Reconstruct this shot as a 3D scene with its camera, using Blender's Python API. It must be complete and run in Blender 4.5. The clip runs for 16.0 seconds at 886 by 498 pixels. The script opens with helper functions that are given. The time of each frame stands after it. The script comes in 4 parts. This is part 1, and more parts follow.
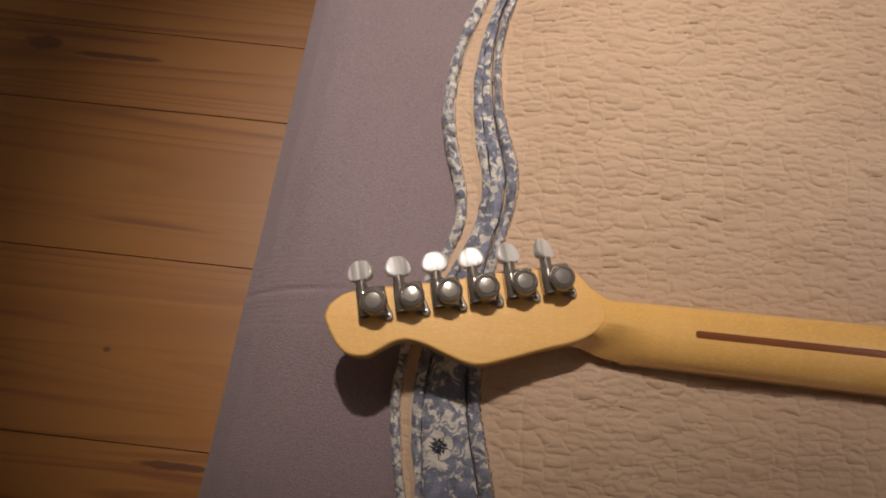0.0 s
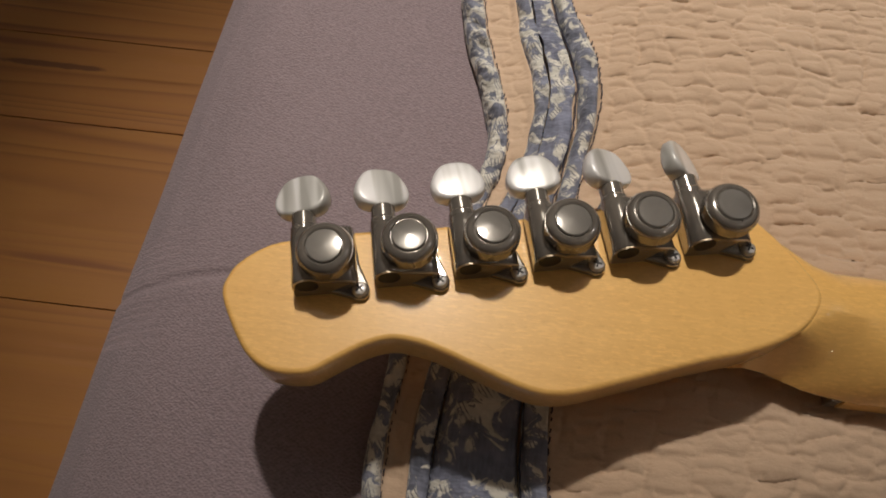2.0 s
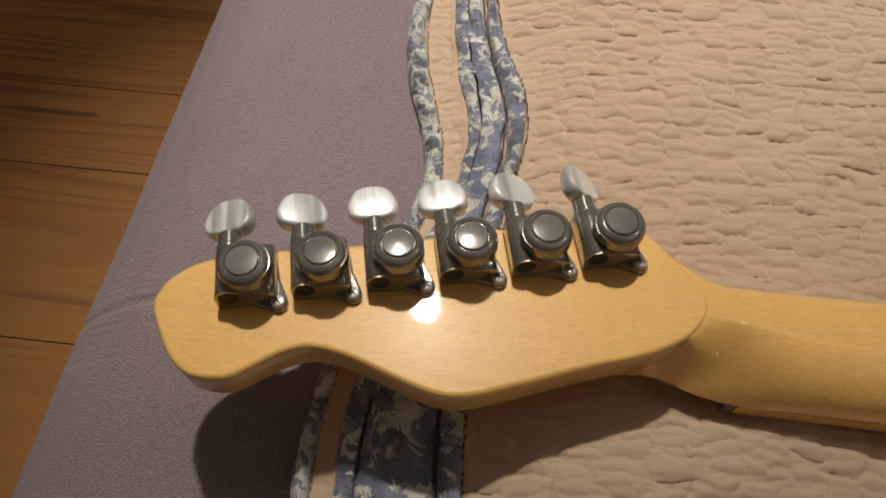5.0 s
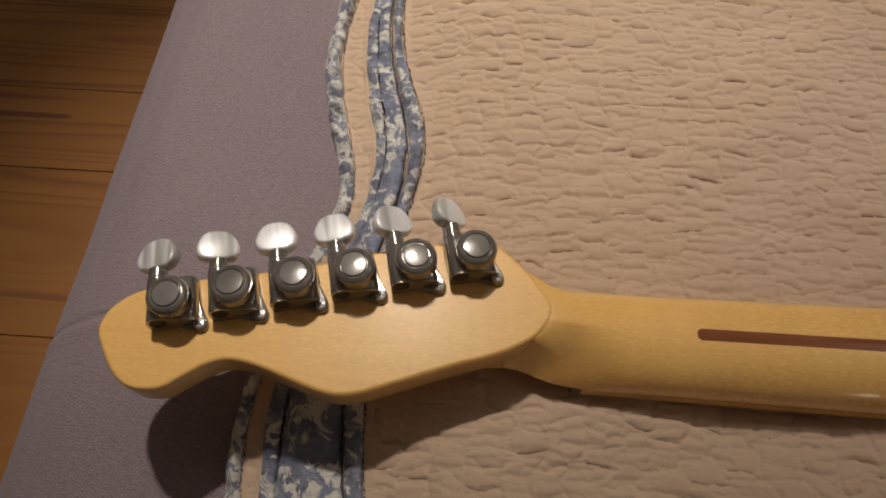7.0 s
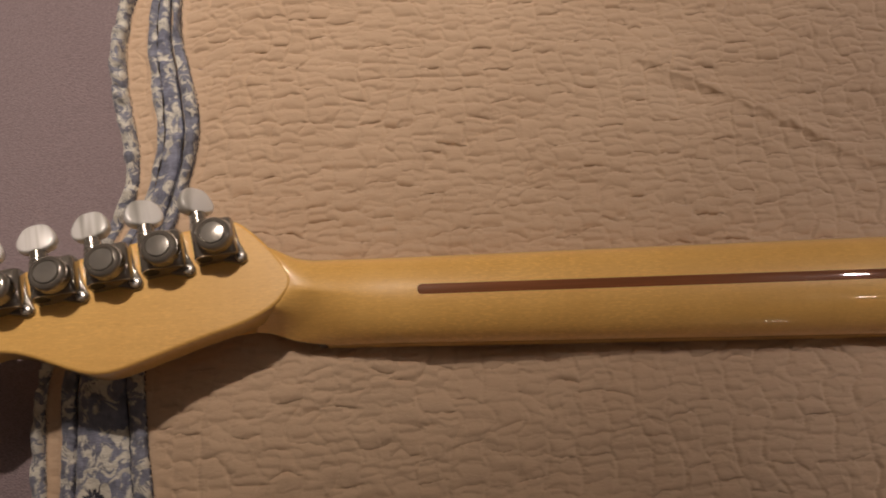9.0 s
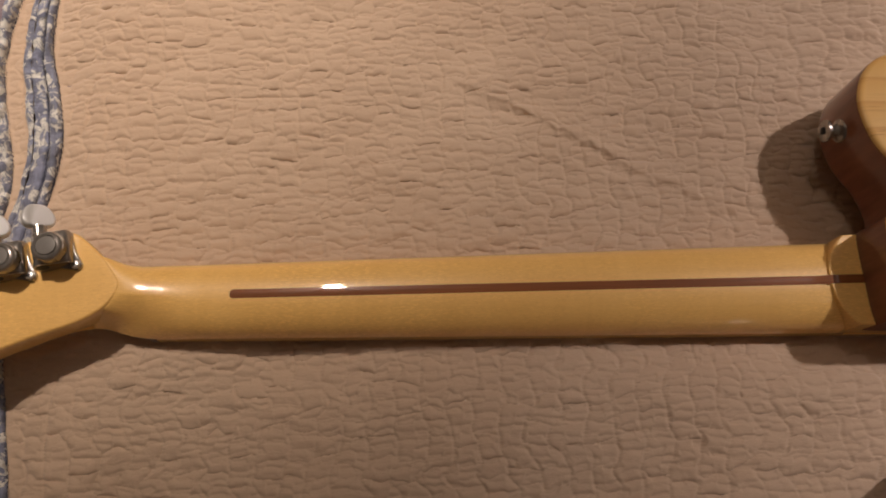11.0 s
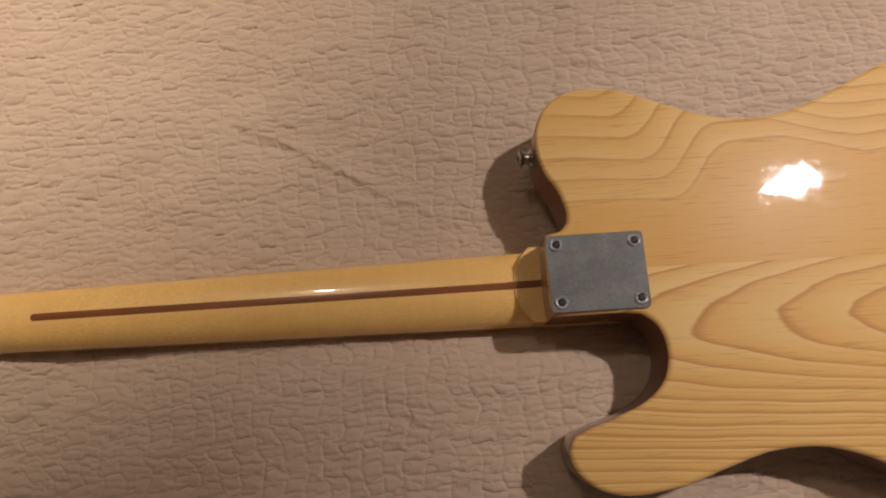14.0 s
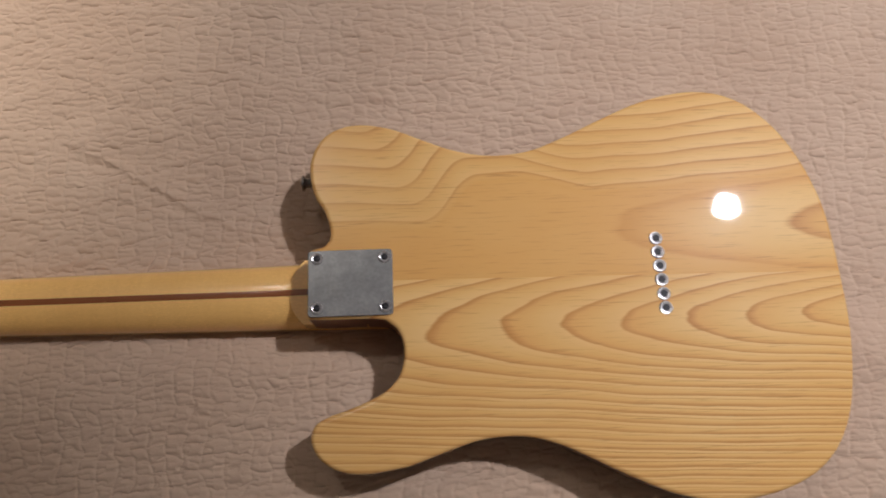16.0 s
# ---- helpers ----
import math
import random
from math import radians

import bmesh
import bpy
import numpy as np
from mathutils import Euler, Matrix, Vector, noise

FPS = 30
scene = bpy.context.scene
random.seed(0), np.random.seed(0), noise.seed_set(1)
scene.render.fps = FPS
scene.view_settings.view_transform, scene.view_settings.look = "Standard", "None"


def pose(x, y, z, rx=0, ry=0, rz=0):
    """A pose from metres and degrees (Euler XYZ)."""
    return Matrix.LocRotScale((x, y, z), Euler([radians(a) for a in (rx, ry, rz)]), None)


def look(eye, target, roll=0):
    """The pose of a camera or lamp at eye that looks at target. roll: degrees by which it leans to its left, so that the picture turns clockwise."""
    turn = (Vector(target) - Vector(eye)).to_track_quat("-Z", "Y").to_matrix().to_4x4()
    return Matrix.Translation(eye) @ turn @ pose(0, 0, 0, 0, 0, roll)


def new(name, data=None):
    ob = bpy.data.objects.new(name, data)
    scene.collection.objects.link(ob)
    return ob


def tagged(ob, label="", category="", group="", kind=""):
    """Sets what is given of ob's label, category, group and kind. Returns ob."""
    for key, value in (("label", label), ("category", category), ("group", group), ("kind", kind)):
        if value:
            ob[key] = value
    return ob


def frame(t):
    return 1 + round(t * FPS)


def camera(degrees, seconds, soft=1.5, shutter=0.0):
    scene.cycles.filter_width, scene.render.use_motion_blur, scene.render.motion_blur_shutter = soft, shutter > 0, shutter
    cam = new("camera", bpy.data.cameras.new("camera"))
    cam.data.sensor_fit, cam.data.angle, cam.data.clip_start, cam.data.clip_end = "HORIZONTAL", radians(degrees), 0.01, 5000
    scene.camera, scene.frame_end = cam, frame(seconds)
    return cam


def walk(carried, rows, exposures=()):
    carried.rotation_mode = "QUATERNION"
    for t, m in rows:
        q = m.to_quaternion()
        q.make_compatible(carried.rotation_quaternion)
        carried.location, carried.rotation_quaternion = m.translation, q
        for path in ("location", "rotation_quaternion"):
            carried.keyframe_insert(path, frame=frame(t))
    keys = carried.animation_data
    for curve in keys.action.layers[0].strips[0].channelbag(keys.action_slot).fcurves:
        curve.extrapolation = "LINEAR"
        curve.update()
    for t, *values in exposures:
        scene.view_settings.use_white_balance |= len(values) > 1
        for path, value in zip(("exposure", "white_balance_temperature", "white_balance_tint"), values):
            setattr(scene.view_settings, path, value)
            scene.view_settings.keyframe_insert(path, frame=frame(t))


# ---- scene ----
cam = camera(64.4, 16.0, 1.85, 0.35)
PATH = [
    (0, (-0.115, -0.098, 0.479), (-0.16, 0.482, -1.434), 1.9),
    (0.5, (-0.123, -0.091, 0.369), (-0.129, 0.518, -1.536), 6.2),
    (1, (-0.127, -0.089, 0.298), (-0.148, 0.589, -1.583), 4.7),
    (1.5, (-0.125, -0.088, 0.252), (-0.168, 0.686, -1.591), 3.5),
    (2, (-0.126, -0.087, 0.229), (-0.182, 0.761, -1.581), 3.1),
    (2.5, (-0.122, -0.094, 0.217), (-0.193, 0.818, -1.561), 2.9),
    (3, (-0.115, -0.096, 0.213), (-0.195, 0.878, -1.532), 3.0),
    (3.5, (-0.106, -0.097, 0.215), (-0.201, 0.891, -1.522), 2.0),
    (4, (-0.1, -0.099, 0.226), (-0.204, 0.883, -1.513), 1.2),
    (6.3, (-0.069, -0.1, 0.27), (-0.135, 0.818, -1.506), 1.0),
    (6.5, (-0.062, -0.099, 0.278), (-0.129, 0.813, -1.5), 0.6),
    (7, (-0.052, -0.1, 0.298), (-0.114, 0.77, -1.502), -0.1),
    (7.5, (-0.03, -0.095, 0.315), (-0.067, 0.691, -1.523), -0.3),
    (8, (-0.007, -0.094, 0.329), (0.018, 0.657, -1.524), 1.9),
    (8.5, (0.014, -0.093, 0.337), (0.072, 0.612, -1.533), 3.7),
    (9, (0.043, -0.096, 0.345), (0.125, 0.587, -1.533), 4.8),
    (9.2, (0.054, -0.096, 0.348), (0.146, 0.586, -1.53), 5.4),
    (11.3, (0.162, -0.087, 0.414), (0.231, 0.471, -1.506), 5.7),
    (11.5, (0.172, -0.084, 0.418), (0.24, 0.468, -1.503), 5.2),
    (12, (0.201, -0.083, 0.438), (0.262, 0.463, -1.485), 4.0),
    (12.5, (0.237, -0.081, 0.457), (0.277, 0.43, -1.476), 1.4),
    (13, (0.273, -0.082, 0.473), (0.329, 0.397, -1.468), 3.3),
    (13.5, (0.309, -0.075, 0.488), (0.322, 0.367, -1.462), -0.7),
    (14, (0.329, -0.075, 0.509), (0.338, 0.349, -1.445), -2.5),
    (14.5, (0.357, -0.087, 0.533), (0.4, 0.344, -1.419), 1.2),
    (15, (0.414, -0.09, 0.553), (0.44, 0.331, -1.402), 2.8),
    (15.5, (0.452, -0.093, 0.57), (0.483, 0.349, -1.38), 2.4),
    (16, (0.482, -0.098, 0.584), (0.55, 0.358, -1.362), 6.4),
]
walk(cam, [(t, look(eye, target, roll)) for t, eye, target, roll in PATH], [(0.0, -0.13, 6700, 17), (0.5, -0.22, 6650, 16), (1.0, -0.10, 6350, 10), (1.5, -0.36, 6500, 12), (2.0, -0.20, 6480, 11), (2.5, -0.04, 6450, 9), (4.0, 0.0, 6380, 8), (7.0, -0.32, 6450, 12), (9.0, -0.44, 7150, 19), (11.5, -0.17, 6900, 20), (13.5, -0.13, 6720, 17), (14.5, -0.04, 6400, 14), (16.0, -0.08, 5930, 14)])

# ---------------------------------------------------------------- light
world = bpy.data.worlds.new("dim_room")
scene.world = world
world.use_nodes = True
world.node_tree.nodes["Background"].inputs[0].default_value = (1.0, 0.85, 0.7, 1)
world.node_tree.nodes["Background"].inputs[1].default_value = 0.004


def spot(name, eye, target, watts, colour, cone, blend, radius):
    data = bpy.data.lights.new(name, "SPOT")
    data.energy, data.color, data.shadow_soft_size = watts, colour, radius
    data.spot_size, data.spot_blend = radians(cone), blend
    ob = new(name, data)
    ob.matrix_world = look(eye, target)
    return ob


LAMP_A = (-0.28, 1.27, 2.57)
LAMP_B = (1.90, 0.90, 2.54)


def spill(eye, watts, colour):
    """The weak light that a lamp's frosted head gives to the whole room."""
    data = bpy.data.lights.new("lamp_head", "POINT")
    data.energy, data.color, data.shadow_soft_size = watts, colour, 0.04
    new("lamp_head", data).location = eye


WARM = (1.0, 0.92, 0.83)
COOLER = (1.0, 0.955, 0.97)
spot("ceiling_spot", LAMP_A, (-0.18, 0.41, 0.0), 348, WARM, 24.3, 1.0, 0.052)
spill(LAMP_A, 18, WARM)
spot("ceiling_spot", LAMP_B, (0.975, 0.19, 0.0), 278, COOLER, 33.5, 1.0, 0.05)
spill(LAMP_B, 5, COOLER)
# a third lamp on the same track, dimmed; it shows only as glints in the lacquer
spill((1.90, -0.75, 2.54), 2.4, WARM)
# and a small low one across the room
spill((1.25, -2.1, 0.50), 1.2, WARM)

# ---------------------------------------------------------------- materials


class Nodes:
    """A small builder of node materials."""

    def __init__(self, name):
        self.mat = bpy.data.materials.new(name)
        self.mat.use_nodes = True
        self.tree = self.mat.node_tree
        self.out = self.tree.nodes["Principled BSDF"]

    def add(self, kind, operation="", feature="", data_type="", blend_type=""):
        node = self.tree.nodes.new(kind)
        if operation:
            node.operation = operation
        if feature:
            node.feature = feature
        if data_type:
            node.data_type = data_type
        if blend_type:
            node.blend_type = blend_type
        return node

    def link(self, a, b):
        self.tree.links.new(a, b)

    def put(self, socket, value):
        if hasattr(value, "links"):
            self.link(value, socket)
        else:
            socket.default_value = value

    def coords(self, scale=(1, 1, 1), rot=(0, 0, 0), shift=None, kind="Object"):
        tex = self.add("ShaderNodeTexCoord")
        m = self.add("ShaderNodeMapping")
        m.inputs["Scale"].default_value = scale
        m.inputs["Rotation"].default_value = rot
        self.link(tex.outputs[kind], m.inputs["Vector"])
        if shift is not None:
            self.link(shift, m.inputs["Location"])
        return m.outputs[0]

    def noise(self, vec, scale, detail=4.0, rough=0.55, distort=0.0):
        n = self.add("ShaderNodeTexNoise")
        self.put(n.inputs["Vector"], vec)
        n.inputs["Scale"].default_value = scale
        n.inputs["Detail"].default_value = detail
        n.inputs["Roughness"].default_value = rough
        n.inputs["Distortion"].default_value = distort
        return n.outputs["Fac"]

    def voronoi(self, vec, scale, feature="F1", out="Distance", random_=1.0):
        n = self.add("ShaderNodeTexVoronoi", feature=feature)
        self.put(n.inputs["Vector"], vec)
        n.inputs["Scale"].default_value = scale
        n.inputs["Randomness"].default_value = random_
        return n.outputs[out]

    def math(self, op, a, b=0.0, c=0.0):
        n = self.add("ShaderNodeMath", operation=op)
        for s, v in zip(n.inputs, (a, b, c)):
            self.put(s, v)
        return n.outputs[0]

    def ramp(self, fac, stops):
        n = self.add("ShaderNodeValToRGB")
        e = n.color_ramp.elements
        while len(e) < len(stops):
            e.new(0.5)
        for el, (p, c) in zip(e, stops):
            el.position = p
            el.color = (*c, 1) if len(c) == 3 else c
        self.put(n.inputs[0], fac)
        return n.outputs[0]

    def grey(self, fac, lo, hi, a=0.0, b=1.0, smooth=False):
        n = self.add("ShaderNodeMapRange")
        if smooth:
            n.interpolation_type = "SMOOTHSTEP"
        for s, v in zip(n.inputs, (fac, lo, hi, a, b)):
            self.put(s, v)
        return n.outputs[0]

    def mix(self, fac, a, b, blend="MIX"):
        n = self.add("ShaderNodeMix", data_type="RGBA", blend_type=blend)
        self.put(n.inputs[0], fac)
        for s, v in ((n.inputs[6], a), (n.inputs[7], b)):
            self.put(s, (*v, 1) if isinstance(v, tuple) and len(v) == 3 else v)
        return n.outputs[2]

    def xyz(self, vec):
        n = self.add("ShaderNodeSeparateXYZ")
        self.link(vec, n.inputs[0])
        return n.outputs

    def vec(self, x, y, z):
        n = self.add("ShaderNodeCombineXYZ")
        for s, v in zip(n.inputs, (x, y, z)):
            self.put(s, v)
        return n.outputs[0]

    def bump(self, height, distance, strength=1.0, normal=None):
        n = self.add("ShaderNodeBump")
        n.inputs["Distance"].default_value = distance
        n.inputs["Strength"].default_value = strength
        self.put(n.inputs["Height"], height)
        if normal is not None:
            self.link(normal, n.inputs["Normal"])
        return n.outputs[0]

    def done(self, colour, rough, normal=None, metal=0.0, coat=0.0, coat_rough=0.03, coat_normal=None, sheen=0.0, spec=0.5):
        o = self.out.inputs
        self.put(o["Base Color"], (*colour, 1) if isinstance(colour, tuple) and len(colour) == 3 else colour)
        self.put(o["Roughness"], rough)
        o["Metallic"].default_value = metal
        o["Coat Weight"].default_value = coat
        self.put(o["Coat Roughness"], coat_rough)
        o["Sheen Weight"].default_value = sheen
        o["Specular IOR Level"].default_value = spec
        if normal is not None:
            self.link(normal, o["Normal"])
        if coat_normal is not None:
            self.link(coat_normal, o["Coat Normal"])
        return self.mat


def ash_wood():
    """Lacquered two-piece ash: cathedral figure in both halves, joined along the middle."""
    n = Nodes("lacquered_ash")
    p = n.coords()
    warp = n.noise(p, 6.5, 1.0, 0.4)
    fine = n.noise(n.coords((5, 30, 6)), 3.0, 2.0, 0.5)
    uneven = n.noise(n.coords((1.2, 5, 1)), 4.0, 2.0, 0.5)
    x, y, _ = n.xyz(p)

    def figure(y0, x1, slope, ring, bend):
        dy = n.math("ADD", n.math("SUBTRACT", y, y0), n.math("MULTIPLY", n.math("SUBTRACT", warp, 0.5), bend))
        d = n.math("MULTIPLY", n.math("SUBTRACT", x1, x), slope)
        r = n.math("SQRT", n.math("ADD", n.math("MULTIPLY", dy, dy), n.math("MULTIPLY", d, d)))
        r = n.math("ADD", r, n.math("ADD", n.math("MULTIPLY", fine, 0.0014), n.math("MULTIPLY", uneven, 0.007)))
        return n.math("DIVIDE", r, ring)

    count = figure(-0.036, 0.98, 0.115, 0.0056, 0.012)
    low = n.math("FRACT", count)
    # the upper half: plain in the middle, lines that step round a swelling by the waist
    wx = n.math("ADD", x, n.math("MULTIPLY", n.math("SUBTRACT", y, 0.07), 0.6))
    hump = n.math("SUBTRACT", n.grey(wx, 0.468, 0.540, 0.0, 0.037, True), n.grey(wx, 0.566, 0.626, 0.0, 0.020, True))
    ruffle = n.math("ADD", n.math("MULTIPLY", fine, 0.0014), n.math("MULTIPLY", uneven, 0.007))
    dy = n.math("ADD", n.math("SUBTRACT", y, 0.036), n.math("MULTIPLY", n.math("SUBTRACT", warp, 0.5), 0.018))
    d = n.math("MULTIPLY", n.math("SUBTRACT", 1.02, x), 0.12)
    r = n.math("SQRT", n.math("ADD", n.math("MULTIPLY", dy, dy), n.math("MULTIPLY", d, d)))
    vees = n.grey(n.math("ADD", r, ruffle), 0.0168, 0.0520, 0.0, 2.0)
    over = n.math("SUBTRACT", n.math("SUBTRACT", n.math("ADD", y, ruffle), hump), n.grey(x, 0.62, 0.80, 0.054, 0.073))
    over = n.math("ADD", over, n.math("MULTIPLY", n.math("SUBTRACT", warp, 0.5), 0.026))
    many = n.math("MAXIMUM", n.math("ADD", n.math("DIVIDE", over, n.grey(x, 0.50, 0.68, 0.0148, 0.0110)), 0.93), 0.0)
    high = n.math("FRACT", n.math("ADD", vees, many))
    side = n.math("GREATER_THAN", y, n.math("MULTIPLY", n.math("SUBTRACT", x, 0.55), -0.012))
    ring = n.add("ShaderNodeMix", data_type="FLOAT")
    n.put(ring.inputs[0], side)
    n.put(ring.inputs[2], low)
    n.put(ring.inputs[3], high)
    line = n.ramp(ring.outputs[0], ((0.0, (0.86, 0.585, 0.238)), (0.40, (0.82, 0.525, 0.185)), (0.78, (0.745, 0.415, 0.130)),
                                    (0.93, (0.53, 0.238, 0.068)), (0.99, (0.85, 0.572, 0.230))))
    line = n.mix(n.math("ADD", n.grey(n.noise(p, 11.0, 2.0), 0.40, 0.68, 0.0, 0.3), n.math("MULTIPLY", side, 0.08)), line, (0.76, 0.445, 0.140))
    # out on the upper horn the lines are faint
    horn = n.math("MULTIPLY", n.math("MULTIPLY", side, n.grey(x, 0.47, 0.56, 1.0, 0.0, True)), n.grey(n.noise(n.coords((6, 14, 6)), 1.0, 2.0), 0.35, 0.65, 0.25, 0.85))
    line = n.mix(horn, line, (0.75, 0.440, 0.140))
    # the wide plain figure of the upper half is a deeper amber
    amber = n.math("MULTIPLY", n.math("MULTIPLY", n.grey(vees, 1.6, 2.0), n.grey(many, 0.45, 0.80, 1.0, 0.1)), side)
    line = n.mix(n.math("MULTIPLY", amber, n.grey(n.noise(n.coords((3, 9, 3)), 1.5, 3.0), 0.3, 0.7, 0.55, 1.0)), line, (0.72, 0.380, 0.100))
    # between the straight lines low down lies a second, finer set
    second = n.math("FRACT", n.math("ADD", n.math("MULTIPLY", count, 2.0), 0.37))
    second = n.math("MULTIPLY", n.grey(second, 0.74, 0.94), n.grey(y, -0.105, -0.050, 0.90, 0.0))
    line = n.mix(n.math("MULTIPLY", second, n.grey(n.noise(n.coords((8, 60, 8)), 1.0, 2.0), 0.35, 0.6, 0.2, 1.0)), line, (0.50, 0.21, 0.055))
    pores = n.noise(n.coords((30, 700, 30)), 1.0, 2.0, 0.7)
    pores = n.grey(pores, 0.56, 0.72)
    late = n.grey(ring.outputs[0], 0.3, 0.9, 0.32, 0.60)
    col = n.mix(n.math("MULTIPLY", pores, late), line, (0.34, 0.14, 0.04))
    tone = n.noise(n.coords((4, 8, 4)), 1.3, 4.0, 0.6)
    col = n.mix(n.grey(tone, 0.38, 0.66, 0.0, 0.4), col, (0.72, 0.375, 0.10))
    wave = n.noise(p, 14.0, 2.0, 0.5)
    dings = n.noise(p, 130.0, 2.0, 0.6)
    ripple = n.noise(n.coords((38, 60, 45)), 1.0, 1.0, 0.5)
    coat = n.bump(n.math("ADD", wave, n.math("MULTIPLY", dings, 0.03)), 0.0005, 0.45)
    coat = n.bump(ripple, 0.0005, 0.14, coat)
    # towards the neck the lacquer lies in long low waves
    swells = n.math("MULTIPLY", n.noise(n.coords((75, 45, 9)), 1.0, 4.0, 0.6, 0.6), n.grey(x, 0.56, 0.66, 1.0, 0.0, True))
    coat = n.bump(swells, 0.0012, 0.085, coat)
    # patches that the polishing cloth has dulled, drawn out along the grain
    haze = n.grey(n.noise(n.coords((26, 75, 26)), 1.0, 5.0, 0.65, 0.5), 0.50, 0.70, 0.022, n.grey(x, 0.62, 0.70, 0.062, 0.03))
    return n.done(col, 0.36, None, coat=1.0, coat_rough=haze, coat_normal=coat, spec=0.065)


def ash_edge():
    """Red-brown wood round the rim of the body, darker than its back."""
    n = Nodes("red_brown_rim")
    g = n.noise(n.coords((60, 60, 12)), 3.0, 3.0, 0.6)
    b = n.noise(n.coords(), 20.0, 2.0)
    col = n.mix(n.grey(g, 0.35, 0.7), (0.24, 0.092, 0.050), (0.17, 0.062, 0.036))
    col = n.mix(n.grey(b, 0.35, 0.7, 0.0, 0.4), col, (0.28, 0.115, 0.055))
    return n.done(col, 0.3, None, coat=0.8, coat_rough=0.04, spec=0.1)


def maple_wood(name, tint=(0.95, 0.562, 0.168)):
    n = Nodes(name)
    p = n.coords()
    grain = n.noise(n.coords((4, 90, 20)), 4.0, 4.0, 0.6, 0.4)
    flame = n.noise(n.coords((85, 10, 10)), 1.0, 3.0, 0.55, 0.8)
    fleck = n.noise(n.coords((420, 1100, 500)), 1.0, 3.0, 0.65, 0.5)
    bright = n.noise(n.coords((330, 1500, 500)), 1.0, 2.0, 0.6)
    spread = n.grey(n.noise(p, 22.0, 2.0), 0.35, 0.65, 0.25, 1.0)
    dark = tuple(c * k for c, k in zip(tint, (0.86, 0.78, 0.66)))
    col = n.mix(n.grey(grain, 0.35, 0.75, 0.0, 0.4), tint, dark)
    col = n.mix(n.grey(flame, 0.4, 0.75, 0.0, 0.4), col, tuple(c * k for c, k in zip(tint, (1.08, 1.12, 1.2))))
    col = n.mix(n.grey(fleck, 0.54, 0.74, 0.0, 0.42), col, tuple(c * k for c, k in zip(tint, (0.78, 0.68, 0.55))))
    col = n.mix(n.math("MULTIPLY", n.grey(bright, 0.50, 0.64, 0.0, 0.9), spread), col, tuple(c * k for c, k in zip(tint, (1.14, 1.18, 1.22))))
    wave = n.noise(p, 25.0, 2.0, 0.5)
    coat = n.bump(n.math("ADD", wave, n.math("MULTIPLY", fleck, 0.03)), 0.0003, 0.35)
    nor = n.bump(bright, 0.0003, 0.12)
    return n.done(col, 0.39, nor, coat=1.0, coat_rough=0.022, coat_normal=coat, spec=0.26)


def walnut_strip():
    n = Nodes("walnut_strip")
    g = n.noise(n.coords((15, 500, 80)), 1.0, 4.0, 0.6)
    return n.done(n.ramp(g, ((0.3, (0.30, 0.095, 0.026)), (0.7, (0.19, 0.058, 0.015)))), 0.5, coat=1.0, coat_rough=0.02, spec=0.1)


def metal(name, colour, rough, scratch=0.0, spread=0.10, polish=0.0, clean=1.0):
    n = Nodes(name)
    p = n.coords()
    smear = n.noise(p, 170.0, 4.0, 0.65, 0.6)
    fine = n.noise(n.coords((60, 900, 300)), 2.0, 2.0, 0.6)
    blot = n.noise(p, 48.0, 3.0, 0.6, 0.8)
    r = n.math("ADD", n.grey(smear, 0.35, 0.7, rough, rough + spread), n.grey(blot, 0.45, 0.8, 0.0, spread * 0.7))
    col = n.mix(n.grey(smear, 0.4, 0.75, 0.0, 0.4), colour, tuple(c * 0.72 for c in colour))
    col = n.mix(n.grey(blot, 0.42, 0.72, 0.0, 0.8), col, tuple(c * 0.68 for c in colour))
    nor = n.bump(n.math("ADD", n.math("MULTIPLY", fine, scratch), smear), 0.00003, 0.12)
    return n.done(col, r, nor, metal=clean, coat=polish, coat_rough=0.03)


def smudged_steel():
    """The neck plate: bright steel under cloudy finger marks and fine scratches."""
    n = Nodes("smudged_steel")
    p = n.coords()
    cloud = n.grey(n.noise(p, 60.0, 5.0, 0.7, 0.2), 0.34, 0.68)
    speck = n.grey(n.noise(p, 420.0, 3.0, 0.6), 0.45, 0.70)
    col = n.mix(cloud, (0.38, 0.39, 0.375), (0.56, 0.57, 0.55))
    col = n.mix(n.math("MULTIPLY", speck, 0.35), col, (0.25, 0.26, 0.25))
    fine = n.noise(n.coords((60, 900, 300)), 2.0, 2.0, 0.6)
    nor = n.bump(n.math("ADD", fine, cloud), 0.00003, 0.10)
    return n.done(col, n.math("ADD", n.math("MULTIPLY", cloud, 0.025), 0.045), nor, metal=0.66)


def pearl():
    n = Nodes("pearl_plastic")
    x, y, z = n.xyz(n.coords())
    # bands run along the button's own axis
    p = n.vec(n.math("MULTIPLY", n.math("ADD", x, n.math("MULTIPLY", y, 0.27)), 230.0), n.math("MULTIPLY", y, 18.0), n.math("MULTIPLY", z, 40.0))
    band = n.noise(p, 1.0, 1.0, 0.4, 0.35)
    col = n.ramp(band, ((0.34, (0.50, 0.49, 0.45)), (0.47, (0.80, 0.79, 0.75)), (0.55, (1.0, 0.99, 0.97))))
    n.out.inputs["Transmission Weight"].default_value = 0.12
    n.out.inputs["IOR"].default_value = 1.45
    return n.done(col, 0.38, None, metal=0.14, coat=0.8, coat_rough=0.04, spec=0.9)


